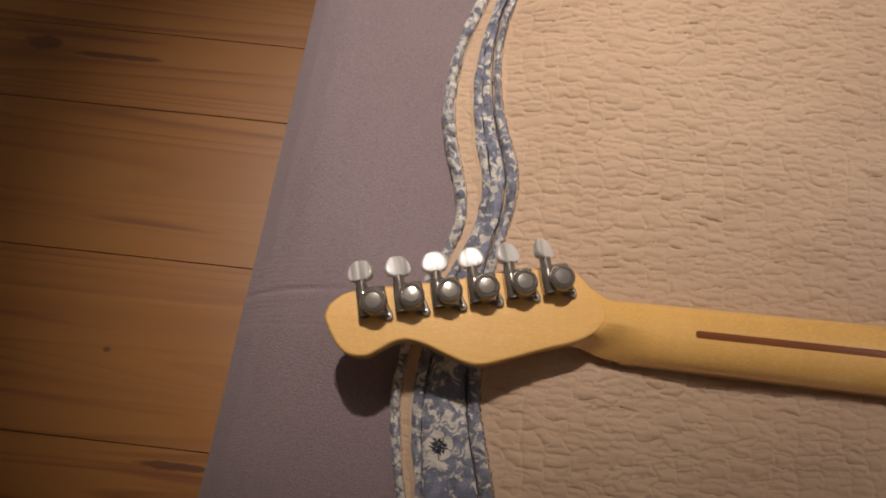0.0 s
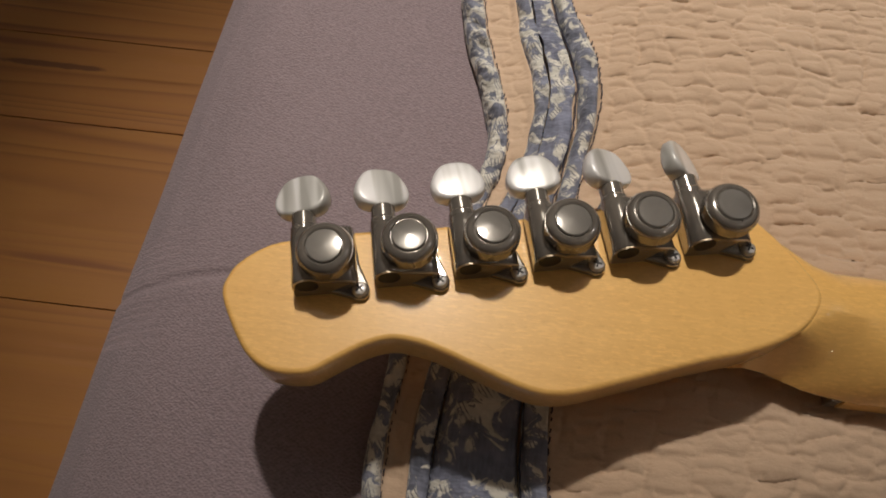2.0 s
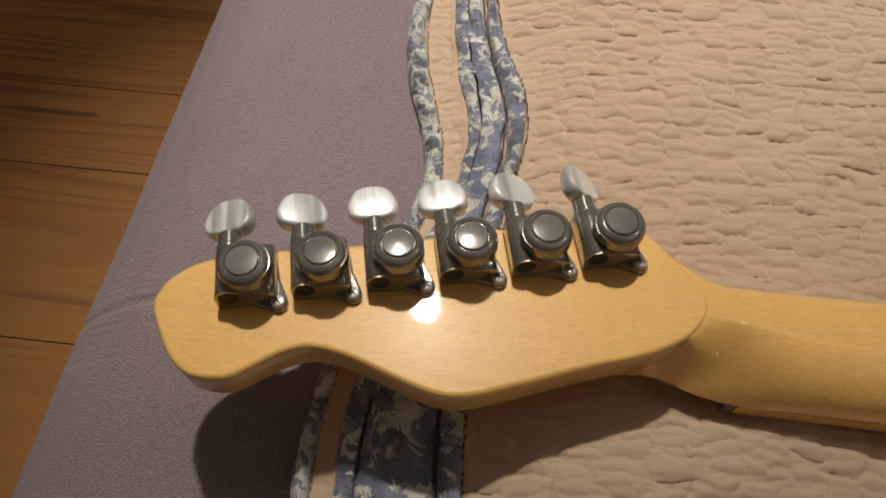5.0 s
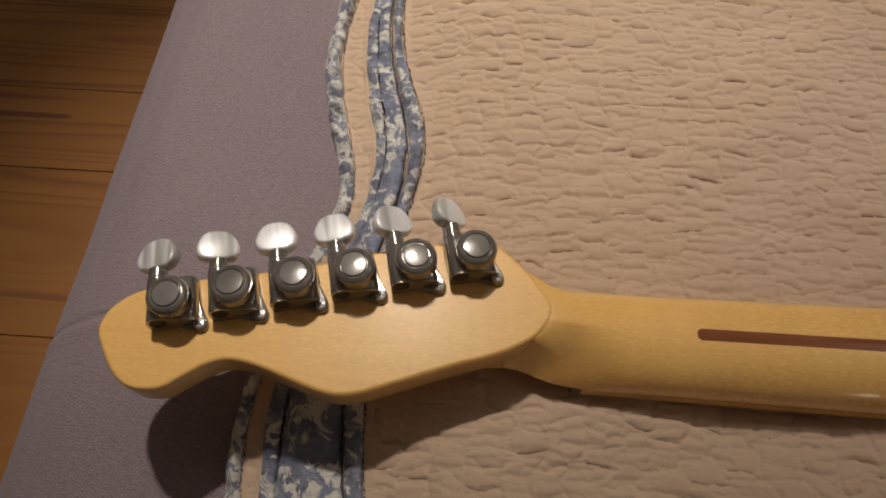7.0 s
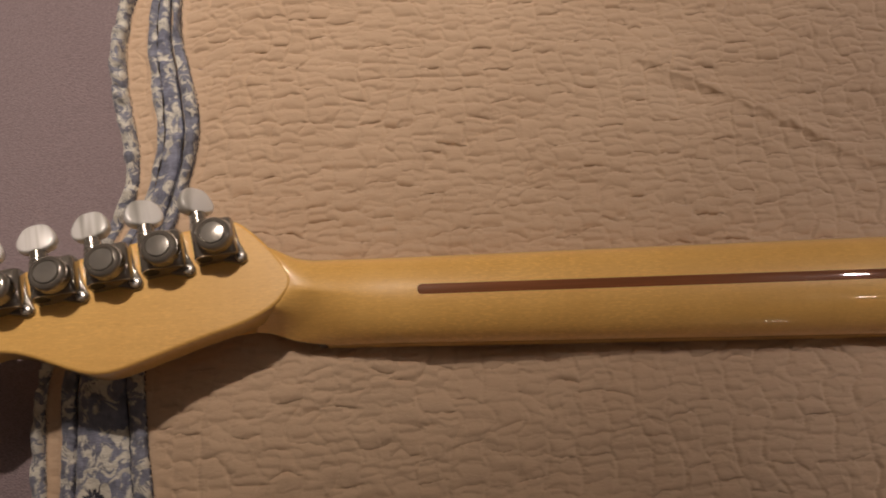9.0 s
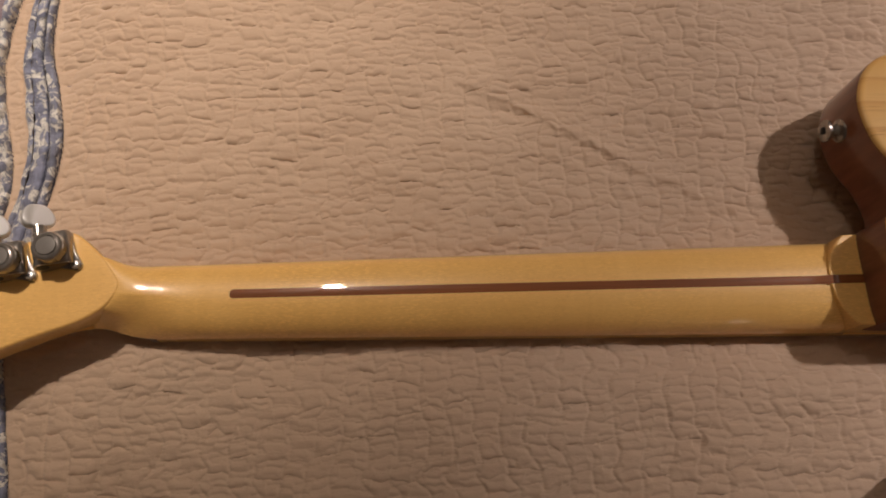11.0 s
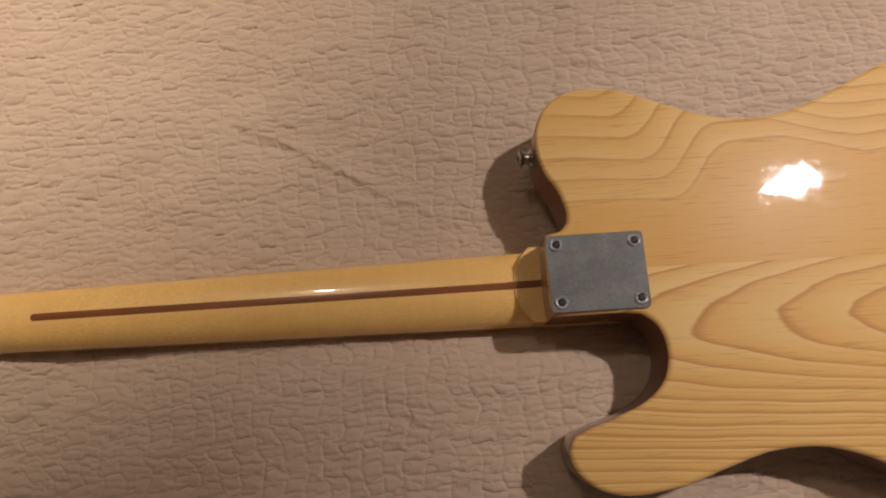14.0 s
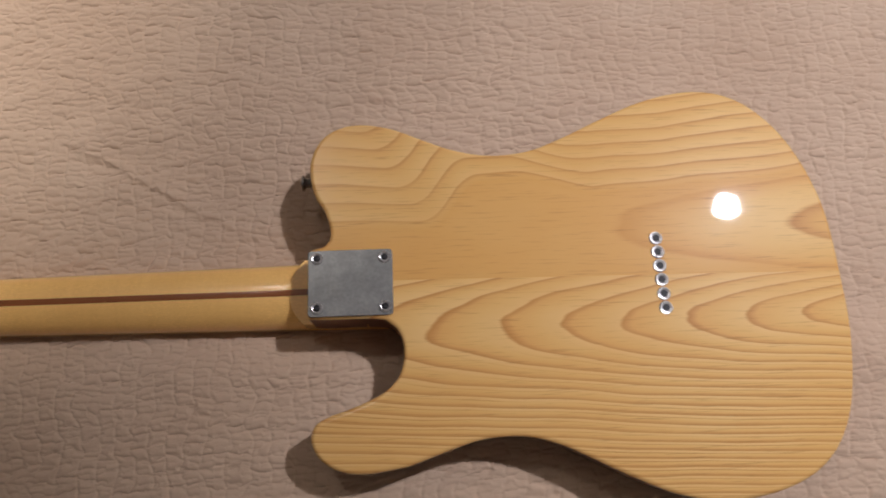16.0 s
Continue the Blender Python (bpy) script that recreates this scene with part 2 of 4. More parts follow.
def plain(name, colour, rough, scale=60.0, amount=0.25):
    n = Nodes(name)
    v = n.noise(n.coords(), scale, 4.0, 0.6)
    col = n.mix(n.grey(v, 0.3, 0.7), tuple(c * (1 - amount) for c in colour), tuple(c * (1 + amount * 0.4) for c in colour))
    return n.done(col, rough, n.bump(v, 0.0006, 0.3))


def quilt_cotton():
    n = Nodes("peach_quilted_cotton")
    p = n.coords()
    blot = n.noise(p, 6.0, 3.0, 0.55)
    weave = n.noise(n.coords((1400, 1400, 600)), 1.0, 1.0, 0.5)
    pucker = n.noise(n.coords((140, 330, 200)), 1.0, 3.0, 0.6, 0.5)
    col = n.mix(n.grey(blot, 0.3, 0.7), (0.540, 0.384, 0.262), (0.600, 0.442, 0.310))
    col = n.mix(n.grey(weave, 0.4, 0.7, 0.0, 0.18), col, (0.44, 0.30, 0.19))
    fine = n.noise(n.coords((300, 620, 300)), 1.0, 3.0, 0.6, 0.3)
    nor = n.bump(fine, 0.0006, 0.26, n.bump(pucker, 0.0010, 0.38))
    nor = n.bump(weave, 0.0002, 0.22, nor)
    return n.done(col, 0.92, nor, sheen=0.25, spec=0.2)


def flower(n, x, y, cx, cy, r):
    """Masks of one printed flower: five round petals, the ink between them, and the ragged dark heart with its dots."""
    dx, dy = n.math("SUBTRACT", x, cx), n.math("SUBTRACT", y, cy)
    d = n.math("DIVIDE", n.math("SQRT", n.math("ADD", n.math("MULTIPLY", dx, dx), n.math("MULTIPLY", dy, dy))), r)
    a = n.math("ARCTAN2", dy, dx)
    lobe = n.math("ABSOLUTE", n.math("SINE", n.math("ADD", n.math("MULTIPLY", a, 2.5), 0.5)))
    petals = n.math("LESS_THAN", d, n.math("ADD", n.math("MULTIPLY", n.math("POWER", lobe, 0.5), 0.38), 0.62))
    rays = n.math("ADD", n.math("MULTIPLY", n.math("SINE", n.math("MULTIPLY", a, 17.0)), 0.07), n.math("MULTIPLY", n.math("SINE", n.math("MULTIPLY", a, 11.0)), 0.07))
    heart = n.math("LESS_THAN", n.math("ADD", d, rays), 0.50)
    dots = n.math("MULTIPLY", n.math("LESS_THAN", d, 0.36), n.math("LESS_THAN", n.voronoi(n.vec(x, y, 0.0), 720.0), 0.30))
    return petals, n.math("MULTIPLY", n.math("LESS_THAN", lobe, 0.16), n.math("LESS_THAN", d, 0.72)), heart, dots


def floral_cotton(name, navy=(0.138, 0.147, 0.192), cover=0.505, scale=100.0, flowery=False):
    """Blue cotton printed with broad cream leaves, drawn over in fine dark lines."""
    n = Nodes(name)
    p = n.coords()
    shift = n.noise(p, 60.0, 2.0, 0.5)
    warped = n.add("ShaderNodeVectorMath", operation="ADD")
    n.link(p, warped.inputs[0])
    n.link(n.vec(n.math("MULTIPLY", shift, 0.016), n.math("MULTIPLY", shift, -0.013), 0.0), warped.inputs[1])
    leaf = n.noise(warped.outputs[0], scale, 3.6, 0.6, 0.9)
    mask = n.grey(leaf, cover, cover + 0.035, 0.0, 0.92)
    # the drawing: broken outlines, bundles of veins, stipple
    outline = n.math("MULTIPLY", n.math("LESS_THAN", n.math("ABSOLUTE", n.math("SUBTRACT", leaf, cover + 0.035)), 0.010), n.grey(n.noise(p, 160.0, 2.0), 0.48, 0.56, 0.0, 0.8))
    fx, fy, _ = n.xyz(warped.outputs[0])
    veins = n.math("SINE", n.math("ADD", n.math("MULTIPLY", fx, 4300.0), n.math("MULTIPLY", fy, 2700.0)))
    veins = n.math("MULTIPLY", n.grey(veins, 0.25, 0.75), n.grey(n.noise(p, 120.0, 2.0), 0.53, 0.60, 0.0, 0.8))
    stipple = n.math("MULTIPLY", n.math("LESS_THAN", n.voronoi(p, 850.0), 0.27), n.grey(n.noise(p, 70.0, 1.0), 0.54, 0.60, 0.0, 0.7))
    ink = n.math("MAXIMUM", n.math("MAXIMUM", outline, veins), stipple)
    cream = n.mix(n.grey(n.noise(p, 190.0, 2.0), 0.35, 0.7), (0.74, 0.71, 0.62), (0.56, 0.54, 0.47))
    cream = n.mix(ink, cream, (0.085, 0.09, 0.125))
    tone = n.math("ADD", n.math("MULTIPLY", n.noise(p, 95.0, 2.0, 0.5), 0.7), n.math("MULTIPLY", n.noise(n.coords((900, 160, 300)), 1.0, 2.0), 0.3))
    blue = n.mix(n.grey(tone, 0.38, 0.66), navy, tuple(c * 1.9 for c in navy))
    col = n.mix(mask, blue, cream)
    if flowery:
        x, y, _ = n.xyz(p)
        bend = n.math("MULTIPLY", n.math("SUBTRACT", n.noise(p, 180.0, 1.0), 0.5), 0.004)
        petals, ribs, heart, dots = flower(n, n.math("ADD", x, bend), n.math("SUBTRACT", y, bend), -0.1145, -0.0872, 0.0104)
        near = n.mix(ribs, (0.64, 0.61, 0.53), (0.10, 0.10, 0.14))
        near = n.mix(heart, near, (0.028, 0.030, 0.045))
        col = n.mix(petals, col, n.mix(dots, near, (0.40, 0.40, 0.42)))
    weave = n.noise(n.coords((1400, 1400, 600)), 1.0, 1.0, 0.5)
    pucker = n.noise(n.coords((120, 260, 200)), 1.0, 2.0, 0.6)
    nor = n.bump(weave, 0.0002, 0.4, n.bump(pucker, 0.0022, 0.85))
    return n.done(col, 0.9, nor, sheen=0.2, spec=0.2)


def mauve_weave():
    n = Nodes("mauve_upholstery")
    x, y, z = n.xyz(n.coords())
    jit = n.noise(n.coords(), 300.0, 2.0)
    a = n.math("SINE", n.math("ADD", n.math("MULTIPLY", y, 3800.0), n.math("MULTIPLY", jit, 5.0)))
    b = n.math("SINE", n.math("ADD", n.math("MULTIPLY", x, 2600.0), n.math("MULTIPLY", jit, 6.0)))
    dash = n.grey(n.noise(n.coords((560, 1250, 500)), 1.0, 2.0, 0.6), 0.36, 0.64, -1.0, 1.0)
    cloth = n.math("ADD", n.math("MULTIPLY", n.math("MULTIPLY", a, b), 0.45), n.math("MULTIPLY", dash, 0.75))
    slub = n.noise(n.coords((260, 900, 260)), 1.0, 3.0, 0.6)
    blot = n.noise(n.coords(), 7.0, 3.0)
    col = n.mix(n.grey(blot, 0.3, 0.7), (0.194, 0.153, 0.163), (0.236, 0.189, 0.200))
    col = n.mix(n.grey(slub, 0.45, 0.7, 0.0, 0.5), col, (0.185, 0.132, 0.142))
    col = n.mix(n.grey(cloth, -1.0, 1.0, 0.0, 0.5), col, (0.42, 0.325, 0.335))
    nor = n.bump(n.math("ADD", cloth, n.math("MULTIPLY", slub, 2.0)), 0.0004, 0.5)
    return n.done(col, 0.95, nor, sheen=0.12, spec=0.2)


def pine_floor():
    n = Nodes("varnished_pine")
    info = n.add("ShaderNodeObjectInfo")
    off = n.vec(n.math("MULTIPLY", info.outputs["Random"], 13.0), n.math("MULTIPLY", info.outputs["Random"], 7.0), 0.0)
    drift = n.noise(n.coords((0.9, 2.2, 1.0), shift=off), 1.0, 2.0, 0.5)
    q = n.coords((0.32, 6.0, 1.0), shift=off)
    rings = n.noise(q, 1.5, 1.5, 0.45, 0.5)
    line = n.math("FRACT", n.math("MULTIPLY", rings, 11.0))
    fibre = n.noise(n.coords((5, 240, 6), shift=off), 1.0, 3.0, 0.6)
    col = n.ramp(line, ((0.0, (0.275, 0.119, 0.025)), (0.55, (0.240, 0.096, 0.020)), (0.84, (0.14, 0.046, 0.010)), (0.97, (0.265, 0.115, 0.024))))
    # bands of plain pale wood between the figured ones
    col = n.mix(n.grey(drift, 0.42, 0.58, 0.0, 0.75), col, (0.258, 0.110, 0.023))
    col = n.mix(n.grey(fibre, 0.45, 0.75, 0.0, 0.5), col, (0.25, 0.092, 0.020))
    streak = n.noise(n.coords((1.4, 26.0, 1.0), shift=off), 1.0, 2.0, 0.5)
    col = n.mix(n.grey(streak, 0.64, 0.70, 0.0, 0.7), col, (0.13, 0.038, 0.012))
    place = n.add("ShaderNodeNewGeometry").outputs["Position"]
    px, py, _ = n.xyz(place)
    wob = n.math("MULTIPLY", n.math("SUBTRACT", n.noise(place, 60.0, 3.0, 0.6), 0.5), 0.9)
    for kx, ky, rx, ry in ((-0.825, 0.487, 0.034, 0.013), (-0.70, 0.474, 0.085, 0.0055), (-0.862, 0.306, 0.020, 0.013), (-0.60, 0.005, 0.006, 0.004), (-0.47, -0.142, 0.055, 0.006)):
        dx, dy = n.math("DIVIDE", n.math("SUBTRACT", px, kx), rx), n.math("DIVIDE", n.math("SUBTRACT", py, ky), ry)
        d = n.math("ADD", n.math("SQRT", n.math("ADD", n.math("MULTIPLY", dx, dx), n.math("MULTIPLY", dy, dy))), wob)
        col = n.mix(n.grey(d, 0.75, 1.05, 0.85, 0.0), col, (0.070, 0.021, 0.009))
    tone = n.grey(info.outputs["Random"], 0.0, 1.0, 0.0, 0.3)
    col = n.mix(tone, col, (0.30, 0.12, 0.028))
    return n.done(col, n.grey(fibre, 0.3, 0.7, 0.30, 0.45), n.bump(fibre, 0.0004, 0.4), coat=0.3, coat_rough=0.2)


def wall_paint(name, colour):
    n = Nodes(name)
    a = n.noise(n.coords(), 3.0, 4.0)
    b = n.noise(n.coords(), 180.0, 3.0)
    return n.done(n.mix(n.grey(a, 0.3, 0.7), colour, tuple(c * 0.93 for c in colour)), 0.9, n.bump(b, 0.001, 0.3))


ASH, MAPLE, WALNUT = ash_wood(), maple_wood("lacquered_maple"), walnut_strip()
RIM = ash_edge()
CHROME = metal("worn_chrome", (0.36, 0.33, 0.29), 0.11, 0.2, 0.06, 0.8, 0.66)
BRASS = metal("bare_edge_metal", (0.62, 0.52, 0.38), 0.38, 0.2)
PLATE = smudged_steel()
NICKEL = metal("nickel", (0.70, 0.68, 0.65), 0.24, 0.2, 0.10, 0.0, 0.75)
SATIN = metal("satin_chrome", (0.52, 0.50, 0.46), 0.06, 0.2, 0.03, 0.0, 0.66)
DULL = metal("dull_chrome", (0.25, 0.225, 0.195), 0.20, 0.3, 0.08, 0.6, 0.55)
PEARL = pearl()
BLACK = plain("dark_recess", (0.012, 0.010, 0.010), 0.6)
# the nut's brown is darkened to carry the shade it lies in
NUT = plain("shaded_nut", (0.16, 0.12, 0.085), 0.5)
COTTON = quilt_cotton()
FLORAL = floral_cotton("blue_floral_cotton", flowery=True)
BINDING = floral_cotton("blue_floral_binding", (0.138, 0.145, 0.180), 0.465, 150.0)
STRIP = floral_cotton("slate_floral_cotton", (0.135, 0.143, 0.180), 0.51, 135.0)
THREAD = plain("dark_thread_and_gap", (0.035, 0.035, 0.055), 0.9)
MAUVE, PINE = mauve_weave(), pine_floor()
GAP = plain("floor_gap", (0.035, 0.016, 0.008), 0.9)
WALL = wall_paint("cream_wall_paint", (0.52, 0.47, 0.41))
WHITE = wall_paint("white_ceiling_paint", (0.78, 0.76, 0.72))

# ---------------------------------------------------------------- mesh helpers


def link_mesh(name, bm, material, parent=None, label="", smooth=False):
    if smooth:
        for f in bm.faces:
            f.smooth = True
    me = bpy.data.meshes.new(name)
    bm.to_mesh(me)
    bm.free()
    me.materials.append(material)
    ob = new(name, me)
    if parent is not None:
        ob.parent = parent
    if label:
        tagged(ob, label=label)
    return ob


def part(name, bm, material, parent, label="", smooth=False):
    return link_mesh(name, bm, material, parent, label, smooth)


def thing(name, label, category, at=None, group="", kind=""):
    ob = new(name)
    ob.empty_display_size = 0.02
    if at is not None:
        ob.matrix_world = at
    return tagged(ob, label, category, group, kind)


def spline(points, steps=8, closed=True):
    """A smooth line through points."""
    pts = [Vector(p) for p in points]
    n, line = len(pts), []
    for i in range(n if closed else n - 1):
        a, b, c, d = ((pts[(i + k) % n]) if closed else pts[min(max(i + k, 0), n - 1)] for k in (-1, 0, 1, 2))
        for s in range(steps):
            t = s / steps
            line.append(0.5 * (2 * b + (c - a) * t + (2 * a - 5 * b + 4 * c - d) * t * t + (3 * b - a - 3 * c + d) * t ** 3))
    if not closed:
        line.append(pts[-1])
    return line


def inset(outline, d):
    """The closed outline (counter-clockwise) moved inwards by d."""
    n, res = len(outline), []
    for i in range(n):
        t = outline[(i + 1) % n] - outline[i - 1]
        t.normalize()
        res.append(Vector((outline[i].x - t.y * d, outline[i].y + t.x * d)))
    return res


def prism(outline, z0, z1, top=0.0, bottom=0.0, steps=4):
    """A slab over a closed outline, with rounded upper and lower edges."""
    bm = bmesh.new()
    rings = []
    for k in range(steps + 1 if bottom else 1):
        a = math.pi / 2 * k / steps
        rings.append((bottom * (1 - math.sin(a)), z0 + bottom * (1 - math.cos(a))))
    for k in range(steps + 1 if top else 1):
        a = math.pi / 2 * k / steps
        rings.append((top * (1 - math.cos(a)), z1 - top * (1 - math.sin(a))))
    loops = []
    for d, z in rings:
        loops.append([bm.verts.new((p.x, p.y, z)) for p in (inset(outline, d) if d > 1e-7 else outline)])
    n = len(outline)
    for a, b in zip(loops, loops[1:]):
        for i in range(n):
            bm.faces.new((a[i], a[(i + 1) % n], b[(i + 1) % n], b[i])).smooth = True
    bm.faces.new(loops[-1])
    bm.faces.new(list(reversed(loops[0])))
    for i in range(n):
        if not top:
            bm.edges.get((loops[-1][i], loops[-1][(i + 1) % n])).smooth = False
        if not bottom:
            bm.edges.get((loops[0][i], loops[0][(i + 1) % n])).smooth = False
    for i in range(n):
        a, b = outline[i] - outline[i - 1], outline[(i + 1) % n] - outline[i]
        if a.angle(b) > 0.6:
            for p, q in zip(loops, loops[1:]):
                bm.edges.get((p[i], q[i])).smooth = False
    return bm


def lathe(profile, segments=32, m=None, knurl=None):
    """A turned shape from (radius, height) pairs about z."""
    bm = bmesh.new()
    loops = []
    for k, (r, z) in enumerate(profile):
        ring = []
        for i in range(segments):
            a = 2 * math.pi * i / segments
            rr = r * (1 - 0.030 * ((i + k) % 2)) if knurl and knurl[0] <= k <= knurl[1] else r
            ring.append(bm.verts.new((rr * math.cos(a), rr * math.sin(a), z)))
        loops.append(ring)
    for k, (a, b) in enumerate(zip(loops, loops[1:])):
        cut = knurl and knurl[0] <= k < knurl[1]
        for i in range(segments):
            bm.faces.new((a[i], a[(i + 1) % segments], b[(i + 1) % segments], b[i])).smooth = not cut
    for k in range(1, len(profile) - 1):
        a = Vector(profile[k]) - Vector(profile[k - 1])
        b = Vector(profile[k + 1]) - Vector(profile[k])
        if a.length > 1e-7 and b.length > 1e-7 and a.angle(b) > 0.5:
            for i in range(segments):
                bm.edges.get((loops[k][i], loops[k][(i + 1) % segments])).smooth = False
    if profile[-1][0] > 1e-6:
        bm.faces.new(loops[-1])
    if profile[0][0] > 1e-6:
        bm.faces.new(list(reversed(loops[0])))
    if m is not None:
        bmesh.ops.transform(bm, matrix=m, verts=bm.verts)
    return bm


def box(x0, x1, y0, y1, z0, z1, bevel=0.0):
    bm = bmesh.new()
    bmesh.ops.create_cube(bm, size=1.0, matrix=Matrix.LocRotScale(((x0 + x1) / 2, (y0 + y1) / 2, (z0 + z1) / 2), None, (x1 - x0, y1 - y0, z1 - z0)))
    if bevel:
        bmesh.ops.bevel(bm, geom=bm.edges[:], offset=bevel, segments=2, affect="EDGES", profile=0.6)
    return bm


def rounded(x0, x1, y0, y1, r, steps=5):
    """A rectangle with rounded corners, counter-clockwise."""
    res = []
    for cx, cy, a0 in ((x1 - r, y1 - r, 0), (x0 + r, y1 - r, 90), (x0 + r, y0 + r, 180), (x1 - r, y0 + r, 270)):
        for k in range(steps + 1):
            a = radians(a0 + 90 * k / steps)
            res.append(Vector((cx + r * math.cos(a), cy + r * math.sin(a))))
    return res


def grid_mesh(name, X, Y, Z, material, parent=None, label=""):
    """A smooth sheet from three arrays of the same shape."""
    ny, nx = X.shape
    idx = np.arange(nx * ny).reshape(ny, nx)
    faces = np.stack((idx[:-1, :-1], idx[:-1, 1:], idx[1:, 1:], idx[1:, :-1]), -1).reshape(-1, 4)
    me = bpy.data.meshes.new(name)
    me.vertices.add(nx * ny)
    me.vertices.foreach_set("co", np.stack((X, Y, Z), -1).astype(np.float32).ravel())
    me.loops.add(faces.size)
    me.loops.foreach_set("vertex_index", faces.astype(np.int32).ravel())
    me.polygons.add(len(faces))
    me.polygons.foreach_set("loop_start", (np.arange(len(faces)) * 4).astype(np.int32))
    me.polygons.foreach_set("use_smooth", np.ones(len(faces), dtype=bool))
    me.update(calc_edges=True)
    me.materials.append(material)
    ob = new(name, me)
    if parent is not None:
        ob.parent = parent
    if label:
        tagged(ob, label=label)
    return ob


def value_noise(x, y, seed):
    """Smooth noise between -1 and 1 on arrays, one lump per unit."""
    rng = np.random.RandomState(seed)
    table = rng.uniform(-1, 1, (256, 256))
    xi, yi = np.floor(x).astype(int), np.floor(y).astype(int)
    fx, fy = x - xi, y - yi
    fx, fy = fx * fx * (3 - 2 * fx), fy * fy * (3 - 2 * fy)
    a, b = table[yi % 256, xi % 256], table[yi % 256, (xi + 1) % 256]
    c, d = table[(yi + 1) % 256, xi % 256], table[(yi + 1) % 256, (xi + 1) % 256]
    return (a * (1 - fx) + b * fx) * (1 - fy) + (c * (1 - fx) + d * fx) * fy


def smooth_step(v):
    v = np.clip(v, 0, 1)
    return v * v * (3 - 2 * v)


def joints(x, y, wide, high, seed):
    """Stitched cells in wavy columns, each column with its own rows: signed distance to the nearest level joint, distance to the nearest upright
    joint, how firmly each is sewn, and how far along its column's width a place lies."""
    rng = np.random.RandomState(seed)
    slip, smile, tilt = (rng.uniform(0, 1, 512) for _ in range(3))
    u = x / wide + 0.42 * value_noise(y * 0.55 / high, x * 0.35 / wide, seed + 1) + 0.22 * value_noise(y * 1.3 / high, x * 0.6 / wide, seed + 2)
    col = np.floor(u).astype(int)
    side = np.round(u).astype(int)
    f = u - col
    v = y / high + 3.7 * slip[col % 512] + 0.55 * value_noise(y * 0.47 / high + 31.0 * slip[col % 512], x * 0.2 / wide, seed + 3)
    near = np.round(v)
    mark = (near * 0.618 + 0.377 * col) % 1.0
    v2 = v + (smile[(near.astype(int) * 7 + col) % 512] - 0.35) * 0.9 * (f - 0.5) ** 2 + (tilt[(near.astype(int) * 5 + col * 3) % 512] - 0.5) * 0.55 * (f - 0.5)
    v2 = v2 + 0.10 * value_noise(x * 3.1 / wide, y * 1.5 / high, seed + 4)
    firm = np.clip(0.20 + 1.1 * mark, 0.0, 1.0) * smooth_step(np.minimum(f, 1 - f) / 0.10 + 0.35)
    firm_up = np.clip(0.35 + 0.65 * value_noise(side * 3.1 + 0.5, v * 0.9, seed + 5), 0.0, 1.0)
    return (v2 - near) * high, np.abs(u - side) * wide, firm, firm_up


# ---------------------------------------------------------------- room
FLOOR = -0.53
X0, X1, Y0, Y1, TOP = -2.1, 3.3, -2.3, 2.5, 2.84
floor = tagged(link_mesh("floor", box(X0, X1, Y0, Y1, FLOOR - 0.12, FLOOR - 0.022), GAP), "varnished pine plank floor", "floor", kind="structure")
for nm, b in (("wall_west", (X0 - 0.15, X0, Y0 - 0.15, Y1 + 0.15)), ("wall_east", (X1, X1 + 0.15, Y0 - 0.15, Y1 + 0.15)),
              ("wall_south", (X0, X1, Y0 - 0.15, Y0)), ("wall_north", (X0, X1, Y1, Y1 + 0.15))):
    tagged(link_mesh(nm, box(*b, FLOOR - 0.12, TOP), WALL), "plain cream painted wall", "wall", kind="structure")
tagged(link_mesh("ceiling", box(X0 - 0.15, X1 + 0.15, Y0 - 0.15, Y1 + 0.15, TOP, TOP + 0.15), WHITE), "plain white ceiling", "ceiling", kind="structure")

# ---------------------------------------------------------------- divan
BED_X = (-0.2945, -0.2930, -0.2920, -0.2905, -0.2865, -0.268, -0.243, -0.20, -0.15, -0.12, -0.09, -0.06, -0.03, 0.02)
BED_Z = (-0.24, -0.170, -0.135, -0.112, -0.088, -0.068, -0.051, -0.037, -0.033, -0.028, -0.0165, -0.007, -0.004, -0.004)


def bed_height(x, y):
    """The top of the divan, which rolls off towards its long edge."""
    return np.interp(x - 0.04 * y, BED_X, BED_Z)


def soft_bed(x, y):
    """The same, smoothed, with the stuffing a little fuller on one side."""
    wide = np.interp(x - 0.04 * y, (-0.27, -0.21), (0.2, 1.0))
    z = sum(bed_height(x + d * wide, y) for d in (-0.012, -0.006, 0.0, 0.006, 0.012)) / 5
    full = smooth_step((0.07 - y) / 0.10) * smooth_step((y + 0.062) / 0.040)
    return z + 0.012 * full * np.exp(-((x + 0.125) / 0.05) ** 2)


